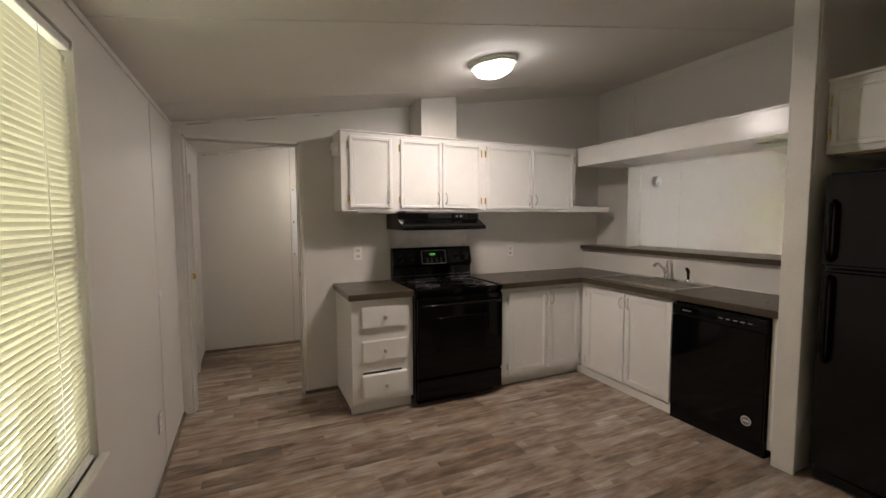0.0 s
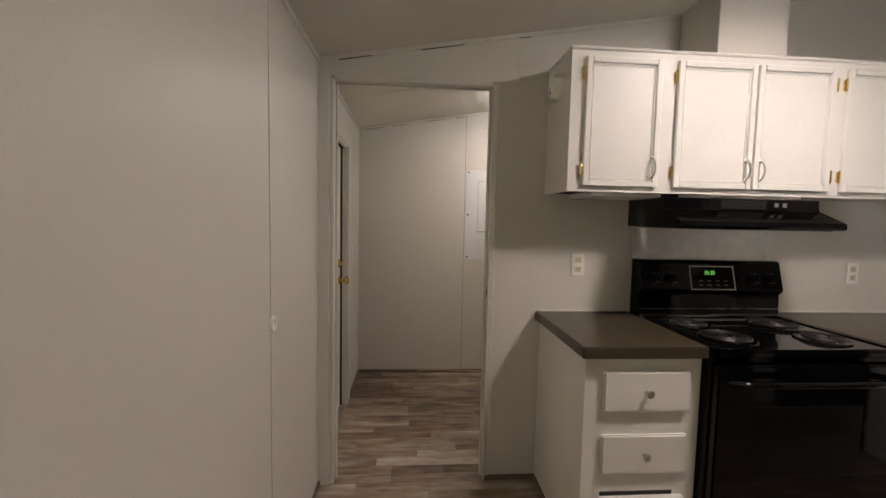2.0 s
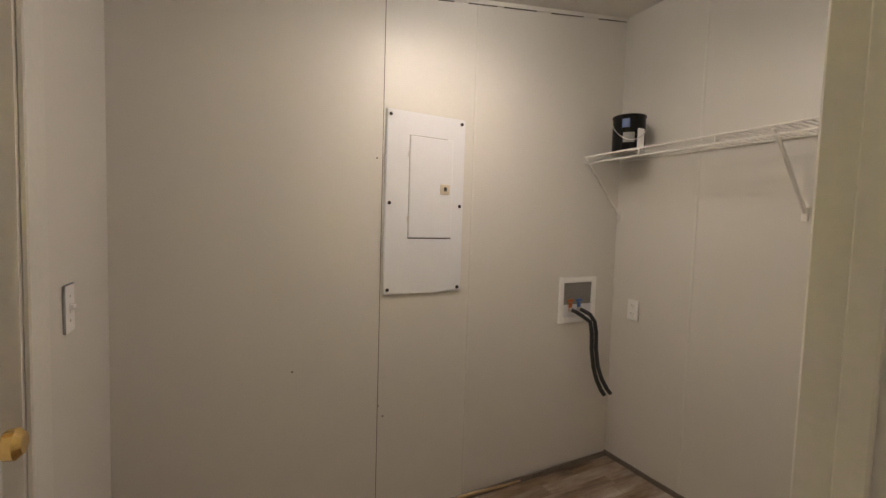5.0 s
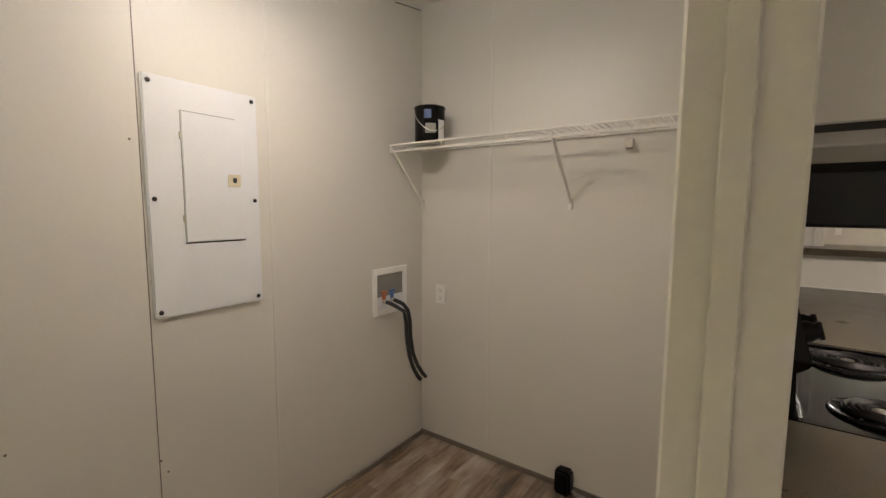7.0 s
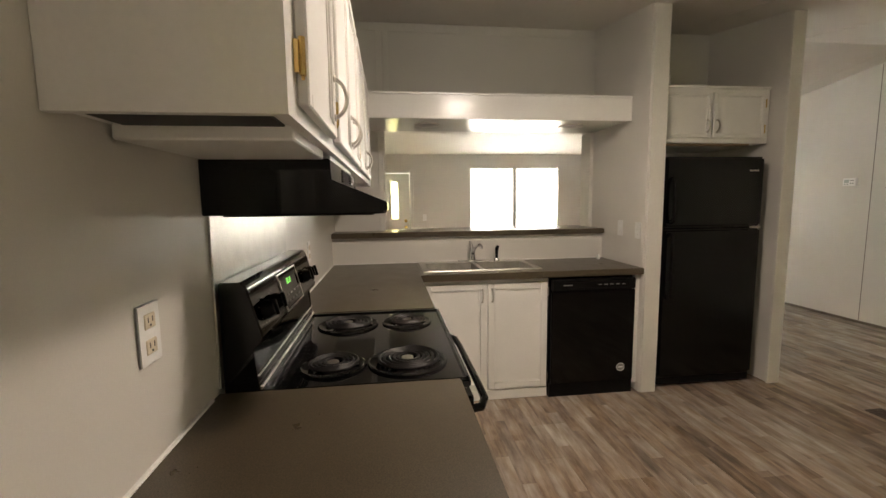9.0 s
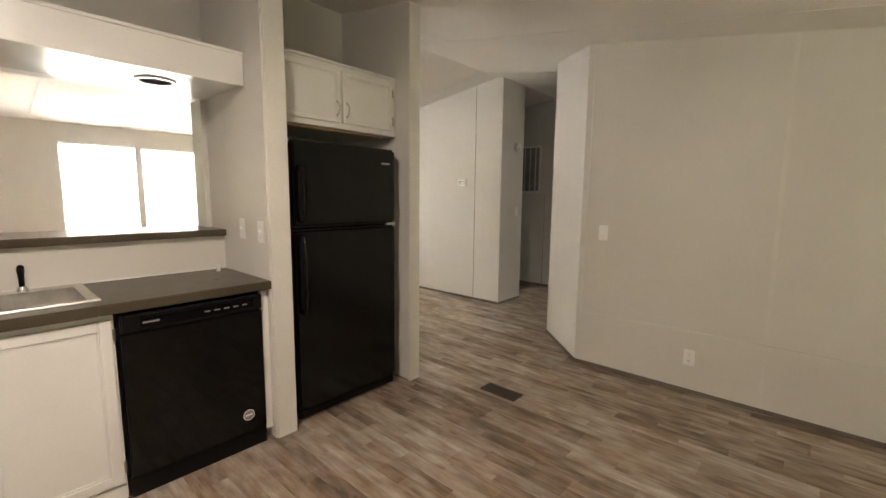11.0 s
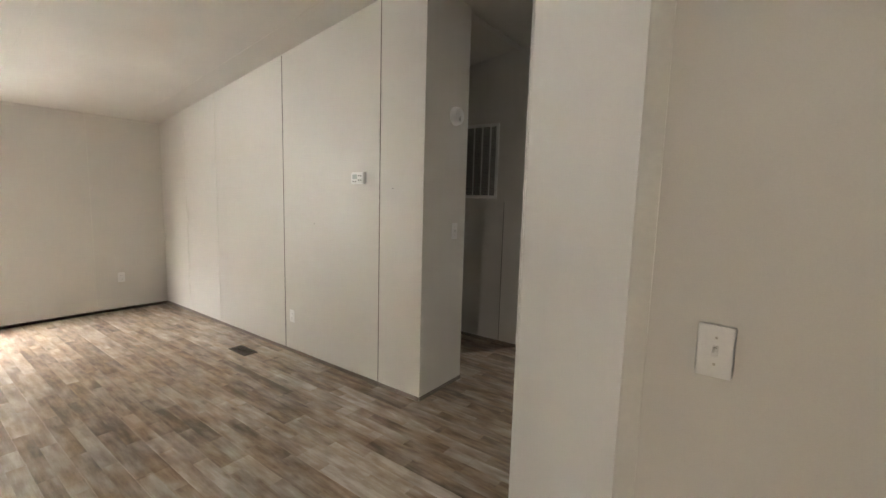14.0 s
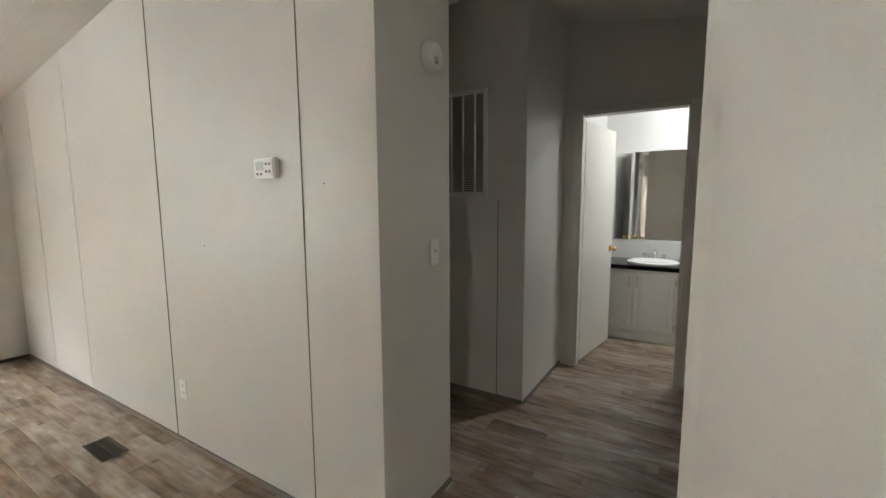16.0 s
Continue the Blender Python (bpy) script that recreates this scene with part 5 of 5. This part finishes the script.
wb = thing("washer_box", (1.765, 4.795, 0.89), "white recessed washer supply box with hoses", "washer box")
s = Shape(mu)
for a in ((1.572, 0.83, 1.606, 1.085), (1.815, 0.83, 1.848, 1.085), (1.606, 0.83, 1.815, 0.862), (1.606, 1.052, 1.815, 1.085)):
    s.box(*a[:2], 0.0005, *a[2:], 0.012, 0.003)
s.done("frame", M_PLATE, wb)
Shape(mu).box(1.604, 0.860, 0.0003, 1.817, 1.054, 0.001).done("recess", M_LABELG, wb)
Shape(mu).prism([(0.93, 0.001), (0.862, 0.001), (0.862, 0.010)], 0, 1.606, 1.815).done("recess_floor", M_PANELW, wb)
for u, mt in ((1.652, M_RED), (1.715, M_BLUE)):
    s = Shape(mu).tube([(u, 0.895, 0.014), (u, 0.945, 0.014)], 0.010, 10).box(u - 0.020, 0.948, 0.008, u + 0.020, 0.962, 0.022, 0.003)
    s.done("valve", mt, wb)
    Shape(mu).lathe([(0.014, 0.012), (0.014, 0.028), (0.009, 0.032)], (u, 0.905, 0), 2, 12).done("hose_nut", M_NICKEL, wb)
for u, du in ((1.652, 0.03), (1.715, 0.0)):
    s = Shape(mu)
    pts = [(u, 0.905, 0.02), (u + 0.004, 0.90, 0.05), (u + 0.018, 0.885, 0.08), (u + 0.035 + du, 0.85, 0.10), (u + 0.045 + du, 0.79, 0.105),
           (u + 0.050 + du, 0.70, 0.105), (u + 0.065 + du, 0.60, 0.11), (u + 0.085 + du * 0.8, 0.53, 0.125), (u + 0.105 + du * 0.6, 0.48, 0.145), (u + 0.12 + du * 0.5, 0.455, 0.16)]
    s.tube(pts, 0.011, 10)
    s.done("hose", M_RUBBER, wb, smooth=60)

# wire shelf
ws = thing("wire_shelf", (1.85, 4.05, 1.74), "white coated wire shelf on wall brackets", "wire shelf")
zs, y0, y1 = 1.742, 3.30, 4.79
s = Shape()
for x, z in ((1.71, zs), (1.71, zs - 0.035), (1.99, zs), (1.85, zs - 0.004)):
    s.tube([(x, y0, z), (x, y1, z)], 0.0042, 6)
s.done("rails", M_WIRE, ws)
s = Shape()
n = 58
for k in range(n):
    y = y0 + 0.01 + (y1 - y0 - 0.02) * k / (n - 1)
    s.tube([(1.99, y, zs + 0.003), (1.71, y, zs + 0.003)], 0.0022, 5)
for y in (3.75, 4.1, 4.45, 4.78):
    s.tube([(1.708, y, zs + 0.003), (1.707, y, zs - 0.037)], 0.004, 5)
tagged(s.done("wires", M_WIRE, ws), kind="stuff")
for y, yb in ((3.90, 3.90), (4.785, 4.785)):
    s = Shape()
    s.tube([(1.715, y, zs - 0.01), (1.76, y, zs - 0.05), (1.992, yb, 1.44)], 0.0075, 8)
    s.box(1.988, yb - 0.01, 1.405, 1.998, yb + 0.01, 1.46, 0.002)
    s.done("bracket", M_WIRE, ws)
clip = Shape().box(1.96, 3.63, zs - 0.07, 1.998, 3.66, zs - 0.03, 0.003).done("clip", M_NICKEL, ws)
can = thing("paint_can", (1.84, 4.62, zs + 0.005), "black paint can with a worn label on the shelf", "paint can")
zc = zs + 0.005
Shape().lathe([(0.082, zc), (0.084, zc + 0.004), (0.080, zc + 0.008), (0.080, zc + 0.178), (0.084, zc + 0.184), (0.083, zc + 0.192), (0.072, zc + 0.192), (0.070, zc + 0.184)], (1.84, 4.62, 0), 2, 36).done("tin", M_BLACK, can, smooth=35)


def patch(a0, a1, z0, z1, r, mat, name):
    """A printed patch wrapped on the can."""
    s = Shape()
    k = 8
    vs, fs = [], []
    for i in range(k + 1):
        a = radians(a0 + (a1 - a0) * i / k)
        vs += [(1.84 + r * math.cos(a), 4.62 + r * math.sin(a), z0), (1.84 + r * math.cos(a), 4.62 + r * math.sin(a), z1)]
    for i in range(k):
        fs.append((2 * i, 2 * i + 2, 2 * i + 3, 2 * i + 1))
    s._add(vs, fs)
    return s.done(name, mat, can, smooth=60)


patch(195, 222, zc + 0.125, zc + 0.17, 0.0806, M_LABELB, "label_patch")
patch(250, 285, zc + 0.02, zc + 0.12, 0.0806, M_PLATE, "label_patch")
patch(200, 240, zc + 0.05, zc + 0.10, 0.0806, M_LABELG, "label_patch")
Shape().tube([(1.84 + 0.086 * math.cos(radians(a)), 4.62 + 0.086 * math.sin(radians(a)), zc + 0.15 - 0.09 * math.sin(math.pi * (a - 150) / 160)) for a in range(150, 311, 16)], 0.0022, 6).done("bail", M_NICKEL, can)
vent = thing("dryer_outlet", (1.97, 3.88, 0.0), "black dryer power outlet block at the floor", "dryer outlet")
Shape().box(1.93, 3.835, 0.0, 1.998, 3.915, 0.125, 0.012, 2).done("block", M_BLACKP, vent)
Shape().tube([(1.96, 3.83, 0.03), (1.95, 3.80, 0.02), (1.965, 3.77, 0.012)], 0.009, 8).done("cord_stub", M_LABELG, vent)

# ---------------------------------------------------------------- bathroom
bdoor = thing("bathroom_door", (3.53, -5.3, 0), "white slab bathroom door standing open", "door")
hinge_m = Matrix.Translation((3.55, -4.90, 0)) @ Matrix.Rotation(radians(-98), 4, "Z")
s = Shape(hinge_m @ Matrix(((1, 0, 0, 0), (0, 0, 1, 0), (0, 1, 0, 0), (0, 0, 0, 1))))
s.box(0.0, 0.015, 0.0, 0.76, 2.075, 0.035, 0.002)
s.done("slab", M_DOOR, bdoor)
kn = hinge_m @ Matrix(((1, 0, 0, 0), (0, 0, 1, 0), (0, 1, 0, 0), (0, 0, 0, 1)))
for o, sgn in ((0.035, 1), (0.0, -1)):
    s = Shape(kn)
    s.lathe([(0.03, o), (0.03, o + sgn * 0.006), (0.012, o + sgn * 0.012), (0.011, o + sgn * 0.03), (0.026, o + sgn * 0.045), (0.018, o + sgn * 0.062)], (0.70, 0.95, 0), 2, 20)
    s.done("knob", M_BRASS, bdoor, smooth=40)
for v in (0.25, 1.78):
    Shape().box(3.552, -4.905, v - 0.045, 3.566, -4.885, v + 0.045, 0.002).done("hinge", M_BLACKP, bdoor)
van = thing("bathroom_vanity", (3.0, -6.05, 0), "white two-door bathroom vanity with black top", "vanity")
Shape().box(2.2, -6.345, 0.08, 3.62, -5.80, 0.73, 0.002).box(2.2, -6.345, 0, 3.62, -5.84, 0.08).done("body", M_CAB, van)
Shape().box(2.19, -5.84, 0.0, 3.62, -5.795, 0.078, 0.003).done("toe_board", M_CAB, van)
Shape().box(2.17, -6.345, 0.73, 3.64, -5.765, 0.772, 0.004).done("counter", M_BLACK, van)
mv = facing((0, -5.80, 0), "+y")
cab_door(mv, -3.24, -2.88, 0.11, 0.695, van, "r", "high")
cab_door(mv, -3.60, -3.25, 0.11, 0.695, van, "l", "high")
cab_door(mv, -2.84, -2.50, 0.11, 0.695, van, "l", "high")
basin = thing("bathroom_basin", (3.1, -6.05, 0.773), "white oval drop-in bathroom basin", "basin")
s = Shape()
s.lathe([(0.24, 0.773), (0.245, 0.79), (0.225, 0.802), (0.20, 0.796), (0.17, 0.778), (0.05, 0.776)], (0, 0, 0), 2, 40)
s.bm.transform(Matrix.Translation((3.1, -6.02, 0)) @ Matrix.Diagonal((1.0, 0.85, 1, 1)))
s.done("bowl", M_PORC, basin, smooth=60)
btap = thing("bathroom_tap", (3.1, -6.25, 0.773), "chrome two-handle bathroom tap", "tap")
s = Shape().box(3.02, -6.285, 0.773, 3.18, -6.225, 0.79, 0.005, 2).tube([(3.1, -6.25, 0.788), (3.1, -6.245, 0.858), (3.1, -6.20, 0.883), (3.1, -6.15, 0.868)], 0.013, 10)
s.done("spout", M_CHROME, btap, smooth=50)
for x in (3.02, 3.18):
    q = -1 if x < 3.1 else 1
    Shape().lathe([(0.02, 0.788), (0.016, 0.828), (0.012, 0.843)], (x, -6.25, 0), 2, 14).box(x - 0.008 + q * 0.02, -6.258, 0.833, x + 0.008 + q * 0.035, -6.242, 0.845, 0.003).done("handle", M_CHROME, btap, smooth=50)
mir = thing("bathroom_mirror", (2.9, -6.345, 0.985), "frameless wall mirror above the vanity", "mirror")
Shape().box(2.3, -6.349, 0.985, 3.61, -6.342, 1.94).done("glass", M_MIRROR, mir)
blamp = thing("bathroom_lamp", (2.6, -5.8, ceil_z(2.6)), "lit white bathroom ceiling lamp", "ceiling lamp", "ceiling lamps")
Shape().lathe([(0.14, ceil_z(2.6) - 0.003), (0.14, ceil_z(2.6) - 0.03), (0.11, ceil_z(2.6) - 0.075), (0.02, ceil_z(2.6) - 0.095)], (2.6, -5.8, 0), 2, 32).done("dome", M_LAMPGLASS, blamp, smooth=60).visible_shadow = False

# ---------------------------------------------------------------- floor planks


def plank_mesh():
    b = bmesh.new()
    bmesh.ops.create_cube(b, size=1)
    me = bpy.data.meshes.new("plank")
    b.to_mesh(me)
    b.free()
    me.materials.append(M_FLOOR)
    return me


PM = plank_mesh()
rest = Shape()
count = 0
r1 = math.ceil(6.1 / PLANK_W)
for r in range(math.floor(SOUTH / PLANK_W), r1):
    ya, yb = r * PLANK_W, (r + 1) * PLANK_W
    off = ((r * 0.381) % 1.0) * PLANK_L
    c = math.floor((WEST + off) / PLANK_L)
    while c * PLANK_L - off < EAST:
        xa, xb = max(WEST, c * PLANK_L - off), min(EAST, (c + 1) * PLANK_L - off)
        c += 1
        if xb - xa < 0.02:
            continue
        g0 = 0.0007
        box = (xa + g0, max(ya, SOUTH) + g0, xb - g0, yb - g0)
        near = xa < 4.4 and -4.2 < ya < 4.8 and (xa < 3.6 or ya < 0) and not (xa > 2.0 and ya > 3.2)
        if near and count < 300:
            p = new("plank", PM)
            p.parent = floor
            p.location = ((box[0] + box[2]) / 2, (box[1] + box[3]) / 2, -0.003)
            p.scale = (box[2] - box[0], box[3] - box[1], 0.006)
            count += 1
        else:
            rest.box(box[0], box[1], -0.006, box[2], box[3], 0.0)
tagged(rest.done("planks", M_FLOOR, floor), kind="stuff")
